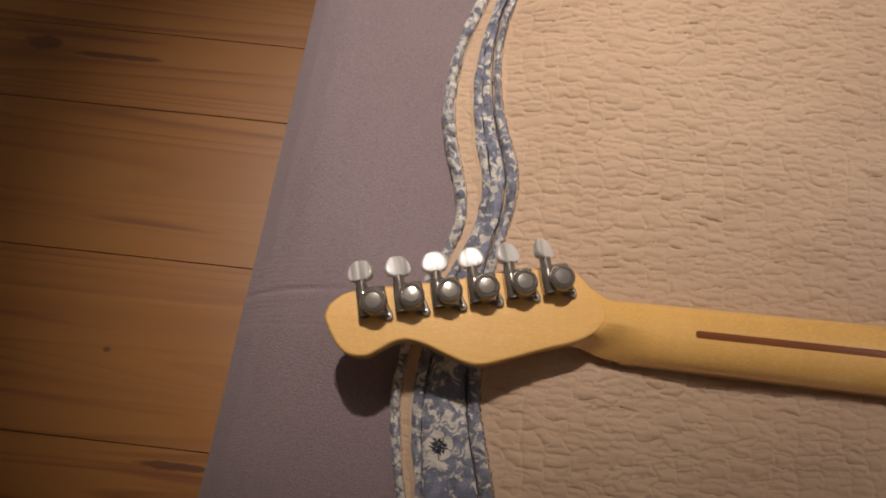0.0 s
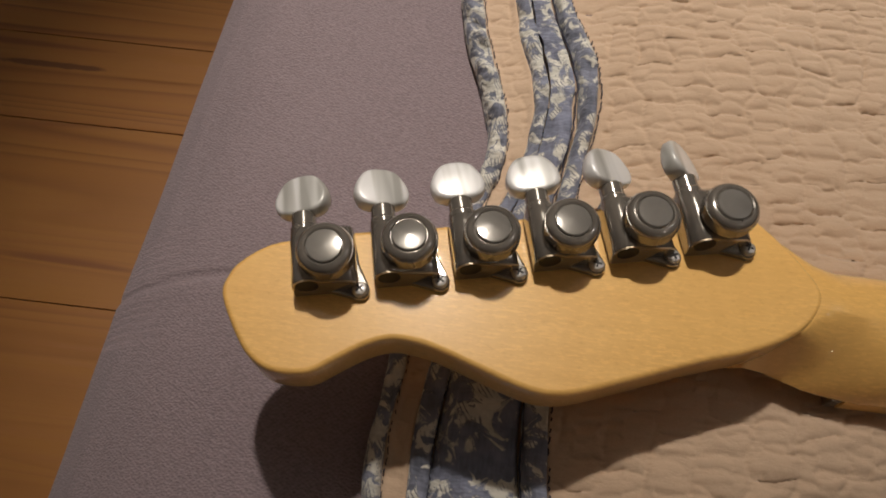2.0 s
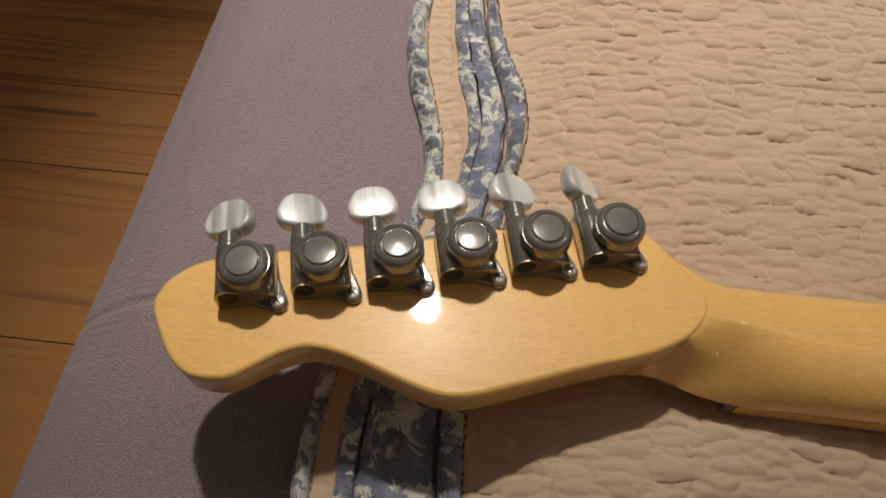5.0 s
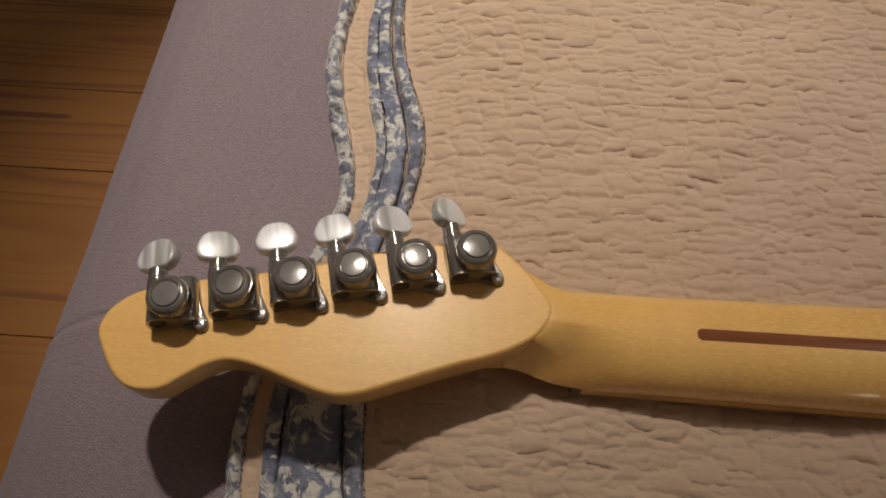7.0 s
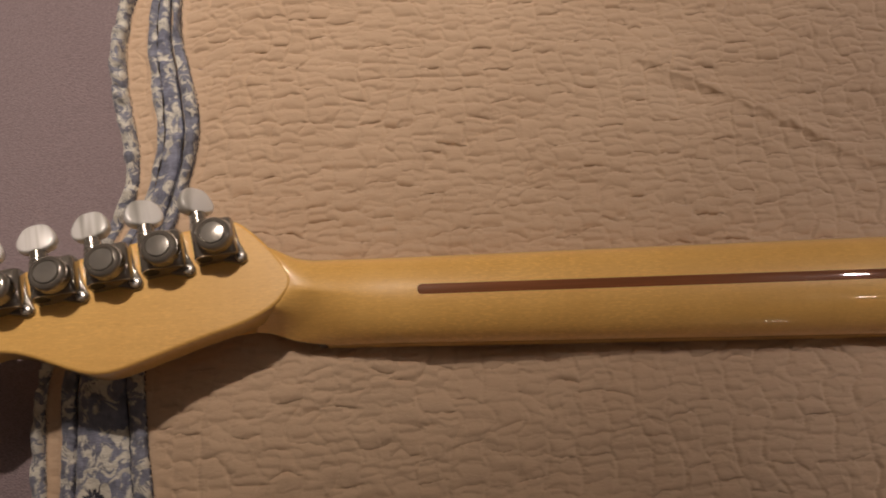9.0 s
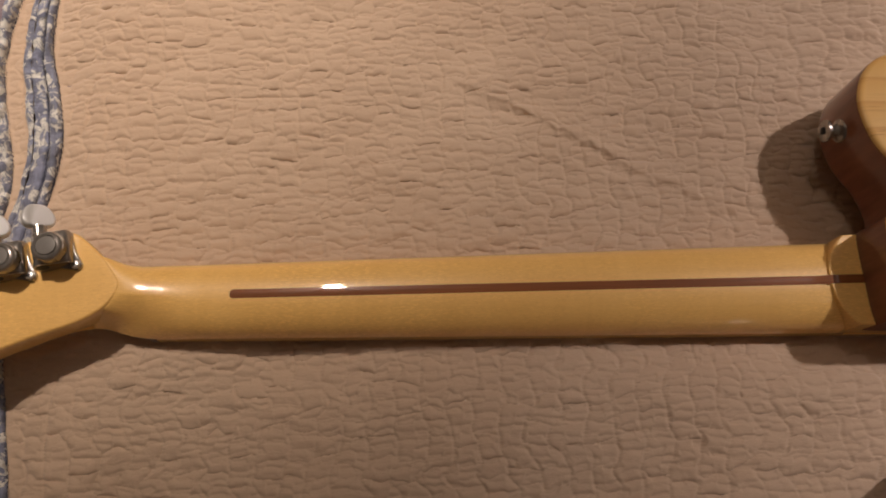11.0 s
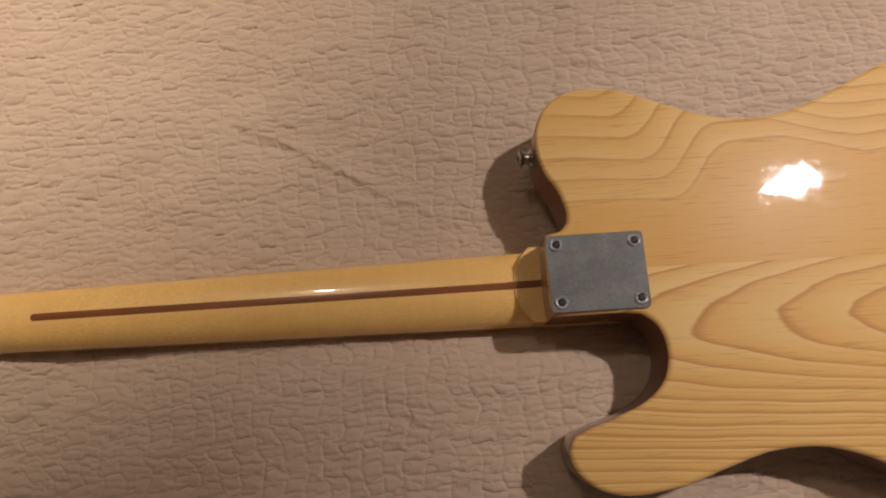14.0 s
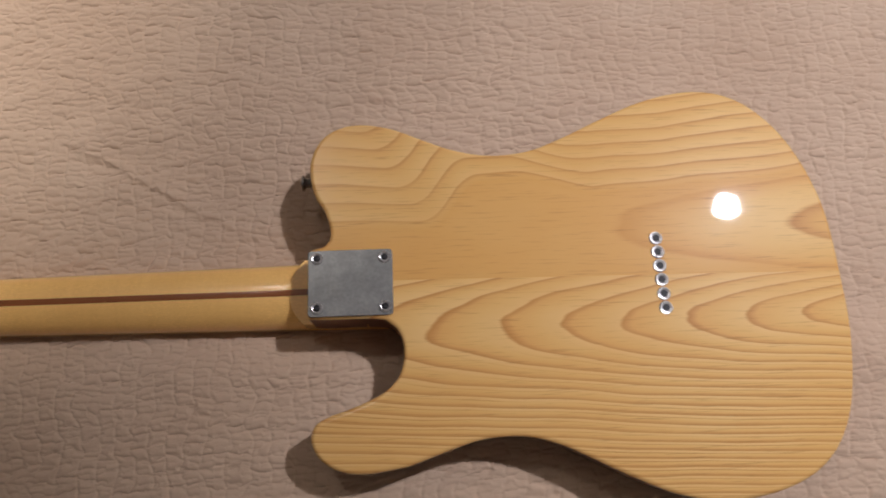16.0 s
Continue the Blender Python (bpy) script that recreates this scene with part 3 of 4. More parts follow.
def build_divan():
    divan = thing("divan", "mauve grey upholstered divan bed with a rounded edge", "bed", pose(0.7, 0, FLOOR))
    inv = divan.matrix_world.inverted()
    ys = np.unique(np.concatenate((np.linspace(-1.1, -0.35, 16), np.arange(-0.35, 0.45, 0.004), np.arange(-0.01, 0.045, 0.001), np.linspace(0.45, 1.2, 16))))
    s = np.concatenate((np.linspace(-0.301, -0.26, 60), np.linspace(-0.2585, -0.02, 110), np.linspace(0, 1.75, 30)))
    S, Y = np.meshgrid(s, ys)
    X = S + 0.04 * Y
    Z = soft_bed(X, Y)
    seam = 0.015 + 0.004 * np.clip((S + 0.27) / 0.05, -1, 1)
    fade = np.clip((-0.185 - S) / 0.05, 0, 1)
    Z = Z - 0.0016 * fade * np.exp(-((Y - seam) / 0.0022) ** 2) + 0.0006 * fade * np.exp(-((Y - seam + 0.006) / 0.005) ** 2)
    Z += 0.0012 * value_noise(X * 14, Y * 14, 3) - 0.012 * np.clip((S + 0.06) / 0.08, 0, 1)
    # the last column drops to the foot of the side
    X[:, 0], Z[:, 0] = X[:, 1], FLOOR + 0.06
    ob = grid_mesh("upholstered_top", X, Y, Z, MAUVE, divan)
    ob.matrix_parent_inverse = inv
    ob = part("side_panel", box(-0.19, 1.735, -1.085, 1.185, FLOOR + 0.06, -0.064, 0.01), MAUVE, divan)
    ob.matrix_parent_inverse = inv
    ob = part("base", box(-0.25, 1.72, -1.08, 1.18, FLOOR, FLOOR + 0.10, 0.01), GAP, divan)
    ob.matrix_parent_inverse = inv


build_divan()

# ---------------------------------------------------------------- quilt
EDGE_Y = (-1.0, -0.35, -0.123, -0.093, -0.055, 0.02, 0.065, 0.10, 0.124, 0.157, 0.192, 0.234, 0.273, 0.40, 1.1)
EDGES = (
    (-0.09, -0.105, -0.140, -0.148, -0.153, -0.144, -0.121, -0.121, -0.130, -0.140, -0.141, -0.137, -0.122, -0.090, -0.10),
    (-0.08, -0.097, -0.133, -0.140, -0.146, -0.136, -0.112, -0.112, -0.120, -0.129, -0.131, -0.126, -0.112, -0.080, -0.09),
    (-0.07, -0.090, -0.126, -0.133, -0.138, -0.128, -0.108, -0.100, -0.106, -0.114, -0.118, -0.116, -0.106, -0.074, -0.08),
    (-0.06, -0.085, -0.122, -0.126, -0.130, -0.120, -0.101, -0.095, -0.099, -0.107, -0.111, -0.111, -0.101, -0.069, -0.07),
    (-0.03, -0.050, -0.083, -0.091, -0.100, -0.099, -0.090, -0.084, -0.087, -0.098, -0.103, -0.105, -0.097, -0.064, -0.06),
    (-0.02, -0.040, -0.073, -0.081, -0.091, -0.092, -0.082, -0.075, -0.077, -0.090, -0.097, -0.098, -0.090, -0.056, -0.05),
)


def edge_line(k, y):
    y = np.asarray(y, float)
    return sum(np.interp(y + d, EDGE_Y, EDGES[k]) for d in (-0.018, -0.009, 0.0, 0.009, 0.018)) / 5


def quilt_height(x, y):
    """Height of the quilt without its pucker."""
    z = soft_bed(x, y) + 0.004
    # pushed up in a soft bank along one side of the neck and body
    side = np.clip((-0.012 - y) / 0.055, 0, 1)
    z = z + np.interp(x, (0.0, 0.05, 0.16, 0.38), (0.0, 0.001, 0.008, 0.0145)) * side * side * (3 - 2 * side)
    z = z + 0.0020 * value_noise(x * 7 + 3, y * 9, 11) * np.clip((x + 0.12) * 8, 0, 1)
    u, v = x * 0.87 + y * 0.5, y * 0.87 - x * 0.5
    z = z + 0.0019 * value_noise(u * 16, v * 34, 12) + 0.0009 * value_noise(x * 31 + 2, y * 47, 13) * np.clip((x + 0.05) * 10, 0, 1)
    return z


def build_quilt():
    quilt = thing("quilt", "peach puckered cotton quilt with blue floral border on the divan", "quilt", pose(0.5, 0, 0))
    inv = quilt.matrix_world.inverted()
    s = np.concatenate((np.arange(0.0, 0.52, 0.0007), np.arange(0.52, 1.07, 0.0011), np.linspace(1.075, 1.80, 40)))
    ys = np.concatenate((np.linspace(-1.0, -0.245, 40), np.arange(-0.24, -0.15, 0.0009), np.arange(-0.15, 0.29, 0.00058), np.arange(0.29, 0.34, 0.0010), np.linspace(0.345, 1.1, 40)))
    S, Y = np.meshgrid(s, ys)
    X = edge_line(0, Y) + 0.0022 + S
    Z = quilt_height(X, Y)
    # short stitched creases that wander over the cloth, mostly along it, and finer ones across
    w1, w2 = value_noise(X * 130, Y * 150, 21), value_noise(X * 240 + 7, Y * 130, 22)
    w3, w4 = value_noise(X * 42, Y * 50, 23), value_noise(X * 38 + 5, Y * 46, 24)
    A = X + 0.0008 * w1 + 0.0010 * w3
    B = Y + 0.0005 * w2 + 0.0006 * w1
    turn = np.clip((X - 0.60) * 3.5, 0, 1)
    # stitched patches: cloth swells between the joints, hangs over the level ones, and is only nipped at the upright ones
    level, upright, firm, firm_up = joints(A, B, 0.0150, 0.0108, 36)
    above = level > 0
    hang = np.where(above, np.exp(-np.abs(level) / 0.0010), np.exp(-np.abs(level) / 0.0024))
    crease = 0.60 * hang * firm * (1 - 0.25 * turn)
    stitch = 0.80 + 0.20 * np.sin(Y * 3300 + 5 * w3)
    crease = np.maximum(crease, np.exp(-(upright / 0.0012) ** 1.3) * stitch * (0.28 + 0.62 * firm_up))
    crease += 0.48 * np.exp(-np.minimum(np.abs(level), upright) / 0.0030)
    # lesser creases inside the cells
    level2, _, firm2, _ = joints(A + 0.31 + 0.0008 * w4, B + 0.17, 0.0098, 0.0050, 61)
    lesser = np.where(level2 > 0, np.exp(-np.abs(level2) / 0.0009), np.exp(-np.abs(level2) / 0.0019)) * np.clip(1.6 * firm2 - 0.45, 0, 1)
    swell = value_noise(X * 80 + w3, Y * 125 + w4, 35)
    gutter = np.clip((X - edge_line(1, Y) - 0.0004) / 0.002, 0, 1) * np.clip((edge_line(2, Y) - 0.0004 - X) / 0.002, 0, 1)
    field = np.maximum(np.clip((X - edge_line(5, Y)) / 0.006, 0, 1), 0.75 * gutter)
    Z -= 0.0030 * np.clip((X - edge_line(2, Y) - 0.0004) / 0.001, 0, 1) * np.clip((edge_line(5, Y) - X) / 0.001, 0, 1)
    Z += field * (0.00070 * swell - 0.00145 * crease - 0.0010 * lesser)
    # one long diagonal wrinkle
    run = (X - 0.205) * 0.88 - (Y - 0.128) * 0.475
    off = (X - 0.205) * 0.475 + (Y - 0.128) * 0.88 + 0.0035 * w3 + 0.0015 * w2
    fade = np.clip((run + 0.055) * 16, 0, 1) * np.clip((0.175 - run) * 12, 0, 1)
    Z += field * fade * (0.0030 * np.exp(-(np.maximum(off, 0) / 0.0085) ** 2) * (off > 0) - 0.0010 * np.exp(off / 0.0050) * (off <= 0) + 0.0040 * (off <= 0) * np.exp(off / 0.0020)) * (0.7 + 0.3 * w4)
    # the cloth leans over the creases
    Y = Y - field * 0.0007 * np.where(above, np.exp(-np.abs(level) / 0.0022), 0) * firm
    ob = grid_mesh("quilted_field", X, Y, Z, COTTON, quilt)
    ob.matrix_parent_inverse = inv
    ly = np.concatenate((np.linspace(-1.0, -0.33, 20), np.arange(-0.32, 0.46, 0.0015), np.linspace(0.47, 1.1, 20)))

    def strip(name, a, b, high, lift, mat, label, seed):
        k = np.linspace(0, 1, 15)
        K, YY = np.meshgrid(k, ly)
        # above the neck the strips are plump and stand apart
        loose = smooth_step((YY - 0.04) / 0.05)
        A, B = edge_line(a, YY) + 0.0002 + (0.0011 if a == 4 else 0.0) * loose, edge_line(b, YY) - 0.0002 - (0.0005 if b == 4 else 0.0) * loose
        wob = 0.0008 * value_noise(YY * 90, K * 2, seed)
        XX = A + (B - A) * K + wob
        across = 2 * K - 1
        # the strip and the band run into one another there
        joined = (across > 0) if b == 3 else (across < 0) if a == 3 else np.zeros(K.shape, bool)
        across = np.abs(across) * np.where(joined, 1 - 0.45 * loose, 1.0)
        dome = np.maximum(1 - across ** 2.4, 0) ** 0.6
        ruck = value_noise(YY * 170 + 0.6 * K, K * 1.6 + 3, seed + 1)
        ZZ = quilt_height(XX, YY) + lift + high * (1 + 0.55 * loose) * dome * (0.85 + 0.5 * ruck) - 0.0022 * (dome <= 0)
        o = grid_mesh(name, XX, YY, ZZ, mat, quilt, label)
        o.matrix_parent_inverse = inv

    def seam(k, off, thick=0.0003):
        yy = np.concatenate((np.linspace(-1.0, -0.33, 20), np.arange(-0.32, 0.46, 0.0012), np.linspace(0.47, 1.1, 20)))
        K, YY = np.meshgrid(np.array((-1.0, 0.0, 1.0)), yy)
        XX = edge_line(k, YY) + off + thick * K + 0.0005 * value_noise(YY * 300, YY * 0, 60 + k)
        ZZ = quilt_height(XX, YY) + 0.0019 + 0.0003 * (1 - K * K) - 0.004 * (np.sin(YY * 1900 + 3 * value_noise(YY * 200, YY * 0, 70 + k)) < (-0.2 if k != 4 else -2))
        grid_mesh("seam", XX, YY, ZZ, THREAD, quilt, "dark sewn seam").matrix_parent_inverse = inv

    seam(3, 0.0, 0.0002)
    # unbroken: thread plus the shade of this gap, as a near-black strip
    seam(4, 0.0)
    seam(5, 0.0006, 0.00025)
    seam(1, 0.0002, 0.0002)
    strip("binding", 0, 1, 0.0050, 0.0000, BINDING, "blue and cream floral edge binding", 41)
    strip("border_strip", 2, 3, 0.0024, 0.0012, STRIP, "narrow slate blue floral strip", 43)
    strip("border_band", 3, 4, 0.0020, 0.0014, FLORAL, "blue cotton band with cream flowers", 45)
    strip("border_strip", 4, 5, 0.0026, 0.0014, STRIP, "narrow slate blue floral strip", 47)


build_quilt()

# ---------------------------------------------------------------- guitar
BACK = 0.060
FACE = BACK - 0.0445
POCKET = 0.0318
HEAD = 0.031
BODY_LINE = ((0.4135, 0.034), (0.414, 0.042), (0.410, 0.056), (0.402, 0.070), (0.3982, 0.086), (0.399, 0.100), (0.406, 0.115), (0.419, 0.125), (0.438, 0.1285),
             (0.462, 0.1245), (0.488, 0.114), (0.511, 0.105), (0.535, 0.100), (0.556, 0.1000), (0.577, 0.104), (0.602, 0.114), (0.631, 0.1275), (0.660, 0.140),
             (0.689, 0.148), (0.716, 0.1500), (0.740, 0.1445), (0.762, 0.130), (0.782, 0.105), (0.796, 0.074), (0.804, 0.041), (0.8065, 0.000), (0.8065, -0.050),
             (0.799, -0.097), (0.787, -0.126), (0.770, -0.1455), (0.748, -0.158), (0.720, -0.1655), (0.690, -0.167), (0.660, -0.1615), (0.630, -0.149), (0.600, -0.134),
             (0.580, -0.1245), (0.560, -0.1185), (0.541, -0.117), (0.521, -0.119), (0.500, -0.125), (0.470, -0.135))
HORN_LINE = ((0.440, -0.139), (0.420, -0.136), (0.4065, -0.127), (0.4005, -0.115), (0.403, -0.1045), (0.412, -0.0985), (0.430, -0.0925), (0.450, -0.084),
             (0.462, -0.074), (0.4675, -0.062), (0.468, -0.047), (0.4635, -0.036), (0.455, -0.0290))
HEEL_LINE = ((0.440, -0.0275), (0.4035, -0.0272), (0.3978, -0.0235), (0.3972, 0.0), (0.3978, 0.0235), (0.4015, 0.0272), (0.409, 0.0292))
HEAD_LINE = ((-0.0168, 0.0002), (-0.0220, -0.0064), (-0.0300, -0.0118), (-0.0400, -0.0163), (-0.0540, -0.0210), (-0.0700, -0.0272), (-0.0880, -0.0340), (-0.0975, -0.0357),
             (-0.1060, -0.0343), (-0.1175, -0.0305), (-0.1300, -0.0263), (-0.1390, -0.0246), (-0.1455, -0.0251), (-0.1520, -0.0280), (-0.1595, -0.0332), (-0.1665, -0.0378),
             (-0.1765, -0.0383), (-0.1837, -0.0347), (-0.1897, -0.0275), (-0.1958, -0.0170), (-0.1955, -0.0110), (-0.1932, -0.0063), (-0.1870, -0.0005), (-0.1790, 0.0030),
             (-0.1580, 0.0085), (-0.1346, 0.0132), (-0.1111, 0.0189), (-0.0909, 0.0252), (-0.0650, 0.0312), (-0.0490, 0.0350), (-0.0425, 0.0352), (-0.0360, 0.0310),
             (-0.0260, 0.0215), (-0.0185, 0.0120), (-0.0155, 0.0060))


ROOT_X = (-0.068, -0.058, -0.049, -0.041, -0.034, -0.027, -0.020, -0.014, -0.006, 0.004)
ROOT_Y = (-0.0220, -0.0200, -0.0180, -0.0158, -0.0143, -0.0146, -0.0168, -0.0186, -0.0200, -0.02116)



def neck_half_width(x):
    return 0.0211 + (0.0280 - 0.0211) * x / 0.46


def build_neck(guitar):
    """The rounded maple neck with its fingerboard face towards the quilt."""
    bm = bmesh.new()
    face, loops, n = 0.0085, [], 48
    stations = np.concatenate((np.arange(-0.068, 0.030, 0.0012), np.linspace(0.030, 0.392, 80)))
    for x in map(float, stations):
        soft = min(max((x + 0.045) / 0.05, 0.0), 1.0)
        soft = 0.30 + 0.60 * soft * soft * (3 - 2 * soft)
        hollow = float(np.interp(x, (-0.045, -0.030, -0.016, -0.004, 0.006, 0.018, 0.035), (2.0, 2.1, 1.95, 1.65, 1.30, 1.02, 0.90)))
        if x < 0.004:
            # the root grows out of the paddle, its side leaning outwards to the front
            left = float(np.interp(x, ROOT_X, ROOT_Y))
            right = float(np.interp(x, (-0.068, -0.034, -0.026, -0.015, 0.004), (0.0200, 0.0275, 0.0225, 0.0198, neck_half_width(0.004))))
            back = float(np.interp(x, (-0.040, -0.022, -0.013, -0.005, 0.004), (0.0298, 0.0303, 0.0304, 0.0298, 0.0287)))
            low = float(np.interp(x, (-0.068, -0.048, -0.034, -0.016, -0.010, 0.004), (0.0170, 0.0150, 0.0105, 0.0090, 0.0085, face)))
        else:
            left, right, low = -neck_half_width(x), neck_half_width(x), face
            back = 0.0267 + 0.0034 * (x / 0.39) + 0.0020 * max(0.0, 1 - (x - 0.004) / 0.026) ** 2
        mid, w = (left + right) / 2, (right - left) / 2
        ring = []
        for k in range(n + 1):
            a = math.pi * k / n
            c, s_ = math.cos(a), math.sin(a)
            power = hollow if c < 0 else soft
            y = mid + w * math.copysign(abs(c) ** power, c)
            ring.append(bm.verts.new((x, y, low + (back - low) * max(s_, 0.0) ** (power - 0.08))))
        loops.append(ring)
    # a hollow fillet leads from the neck up to the rim of the paddle
    rim = np.array([(p.x, p.y) for p in spline(HEAD_LINE, 6)])
    for ring in loops:
        for v in ring:
            if -0.034 < v.co.x < 0.012 and v.co.z > 0.010:
                off = float(np.min(np.hypot(rim[:, 0] - v.co.x, rim[:, 1] - v.co.y)))
                rise = max(0.0, 1 - off / 0.014) ** 1.6 * min(1.0, (v.co.z - 0.010) / 0.010)
                v.co.z += max(0.0, HEAD - 0.0005 - v.co.z) * rise
    for a, b in zip(loops, loops[1:]):
        for k in range(n):
            bm.faces.new((a[k], b[k], b[k + 1], a[k + 1])).smooth = True
        bm.faces.new((a[n], b[n], b[0], a[0]))
    bm.faces.new(loops[0])
    bm.faces.new(list(reversed(loops[-1])))
    bmesh.ops.recalc_face_normals(bm, faces=bm.faces[:])
    neck = part("neck", bm, MAPLE, guitar, "amber lacquered maple neck")
    # fingerboard slab below the neck
    line = [Vector((0.0, -neck_half_width(0))), Vector((0.46, -neck_half_width(0.46))), Vector((0.46, neck_half_width(0.46))), Vector((0.0, neck_half_width(0)))]
    part("fingerboard", prism(line, 0.0022, 0.0086, 0, 0.0008), MAPLE, guitar)
    part("nut", box(-0.0040, -0.0006, -0.0208, 0.0208, 0.0018, 0.0085, 0.0004), NUT, guitar)
    # flat heel that goes under the body
    arc = [Vector((0.378 + 13.5 * y * y + 6000 * y ** 4, y)) for y in np.linspace(0.0262, -0.0262, 17)]
    line = arc + [Vector((0.455, -0.0278)), Vector((0.455, 0.0278))]
    part("heel", prism(line, 0.0088, POCKET - 0.0004, 0.0010), MAPLE, guitar, "pale flat maple neck heel")
    # inlaid strip along the back of the neck
    bm = bmesh.new()
    rows = []
    for i in range(60):
        x = 0.0440 + (0.0005, 0.0007, 0.0013, 0.0024)[i] - 0.0005 if i < 4 else 0.0465 + (0.398 - 0.0465) * (i - 4) / 55
        back = 0.0267 + 0.0034 * (x / 0.39)
        half = (0.0009, 0.0015, 0.0021, 0.0025)[min(i, 3)]
        z = max(back, POCKET - 0.0004 if x > 0.3786 else 0) + 0.00012
        rows.append([bm.verts.new((x, y, z - (0 if x > 0.3786 else 0.55 * y * y / 0.022))) for y in (-half, -half * 0.4, half * 0.4, half)])
    for a, b in zip(rows, rows[1:]):
        for k in range(3):
            bm.faces.new((a[k], b[k], b[k + 1], a[k + 1])).smooth = True
    part("inlay_strip", bm, WALNUT, neck, "dark walnut strip inlaid along the neck")


def build_tuner(guitar, m, twist, tilt):
    """One locking machine head: foot, arched housing, worm barrel, round lock wheel, screw and button."""
    def at(bm):
        bmesh.ops.transform(bm, matrix=m, verts=bm.verts)
        return bm
    # footing with a rounded ear for the screw
    ear = [Vector(p) for p in ((-0.0116, -0.0098), (-0.0030, -0.0099), (0.0046, -0.0131), (0.0062, -0.0140), (0.0080, -0.0140), (0.0095, -0.0128), (0.0100, -0.0110), (0.0096, -0.0092), (0.0076, -0.0030), (0.0066, 0.0075), (-0.0116, 0.0080))]
    case = part("machine_head", at(prism(ear, 0.0, 0.0022, 0.0007)), CHROME, guitar, "worn chrome locking machine head")
    # the housing: an arch over the worm that slopes down to the other side, its front end drawn out towards the screw
    bm = bmesh.new()
    arch = [(-0.0122, 0.0), (-0.0124, 0.0040)]
    arch += [(-0.0078 + 0.0046 * math.cos(radians(a)), 0.0066 + 0.0046 * math.sin(radians(a))) for a in range(170, 60, -14)]
    arch += [(-0.0040, 0.0097), (0.0010, 0.0090), (0.0046, 0.0086), (0.0060, 0.0078), (0.0066, 0.0062), (0.0068, 0.0)]
    loops = []
    for y, grow, sink in ((-0.0102, 0.0, 0.0005), (-0.0096, 0.0002, 0.0), (-0.0060, 0.0, 0.0), (0.0040, 0.0, 0.0), (0.0072, -0.0003, 0.0003), (0.0084, -0.0012, 0.0012)):
        ring = []
        for x, z in arch:
            pull = max(0.0, -y - 0.0050) * 0.10 * max(0.0, (x + 0.002) / 0.0088)
            ring.append(bm.verts.new((x * (1 + grow * 8) + pull * 0.5, y - pull, max(z - sink - 0.6 * pull, 0.0) if z else 0.0)))
        loops.append(ring)
    cnt = len(arch)
    for a, b in zip(loops, loops[1:]):
        for i in range(cnt - 1):
            bm.faces.new((a[i], a[i + 1], b[i + 1], b[i])).smooth = True
    bm.faces.new(list(reversed(loops[0])))
    bm.faces.new(loops[-1])
    bmesh.ops.recalc_face_normals(bm, faces=bm.faces[:])
    part("housing", at(bm), CHROME, case)
    # pale bare metal along the front edge of the housing
    bm = bmesh.new()
    rows = []
    for v, w in zip(arch[2:-2], arch[3:-1]):
        x, z = v
        pull = 0.0052 * 0.10 * max(0.0, (x + 0.002) / 0.0088)
        x, y, z = x + pull * 0.5, -0.0103 - pull, z - 0.0005 - 0.6 * pull
        rows.append([bm.verts.new((x, y + dy, z + dz)) for dy, dz in ((0.0003, 0.00025), (-0.00015, 0.0002), (-0.00015, -0.00015), (0.0003, -0.0002))])
    for a, b in zip(rows, rows[1:]):
        for i in range(4):
            bm.faces.new((a[i], a[(i + 1) % 4], b[(i + 1) % 4], b[i]))
    bm.faces.new(rows[0])
    bm.faces.new(list(reversed(rows[-1])))
    bmesh.ops.recalc_face_normals(bm, faces=bm.faces[:])
    part("lip", at(bm), BRASS, case, "bare yellowish metal lip")
    turn = Matrix.Translation((-0.0080, 0, 0.0066)) @ Matrix.Rotation(radians(-90), 4, "X")
    barrel = ((0.0042, 0.0070), (0.0042, 0.0086), (0.0038, 0.0092), (0.0038, 0.0132), (0.0034, 0.0137), (0.0024, 0.0138), (0.0024, 0.0150))
    part("worm_barrel", at(lathe(barrel, 28, turn)), CHROME, case)
    part("barrel_hole", at(lathe(((0.0033, -0.01045), (0.0033, -0.0100)), 20, turn)), BLACK, case, "dark open barrel end")
    spin = Matrix.Translation((-0.0012, -0.0027, 0.0014)) @ tilt
    # hub, diamond-knurled band and rounded polished rim
    wheel = ((0.0066, 0.0), (0.0068, 0.0080), (0.0070, 0.0098), (0.0081, 0.0101), *((0.0084, 0.0104 + 0.00055 * i) for i in range(8)), (0.0082, 0.0145), (0.0075, 0.0146))
    part("lock_wheel", at(lathe(wheel, 72, spin, (4, 11))), DULL, case, "knurled dull chrome locking wheel")
    rim = ((0.0081, 0.0144), (0.0080, 0.0150), (0.0076, 0.0157), (0.0070, 0.0162), (0.0061, 0.0164), (0.0056, 0.0162), (0.0054, 0.0156), (0.0, 0.0155))
    part("wheel_rim", at(lathe(rim, 56, spin)), CHROME, case, "polished chrome rim")
    cap = ((0.00525, 0.0150), (0.0052, 0.0164), (0.0049, 0.0167), (0.0033, 0.01685), (0.0, 0.0169))
    part("wheel_cap", at(lathe(cap, 48, spin)), SATIN, case, "smooth polished cap of the wheel")
    head = ((0.0023, 0.0016), (0.0024, 0.0030), (0.0019, 0.0038), (0.0008, 0.0041), (0.0, 0.0041))
    screw = part("screw", at(lathe(head, 20, Matrix.Translation((0.0070, -0.0112, 0)))), NICKEL, case)
    bm = box(-0.0013, 0.0013, -0.0003, 0.0003, 0.0034, 0.00418)
    b2 = box(-0.0003, 0.0003, -0.0013, 0.0013, 0.0034, 0.00417)
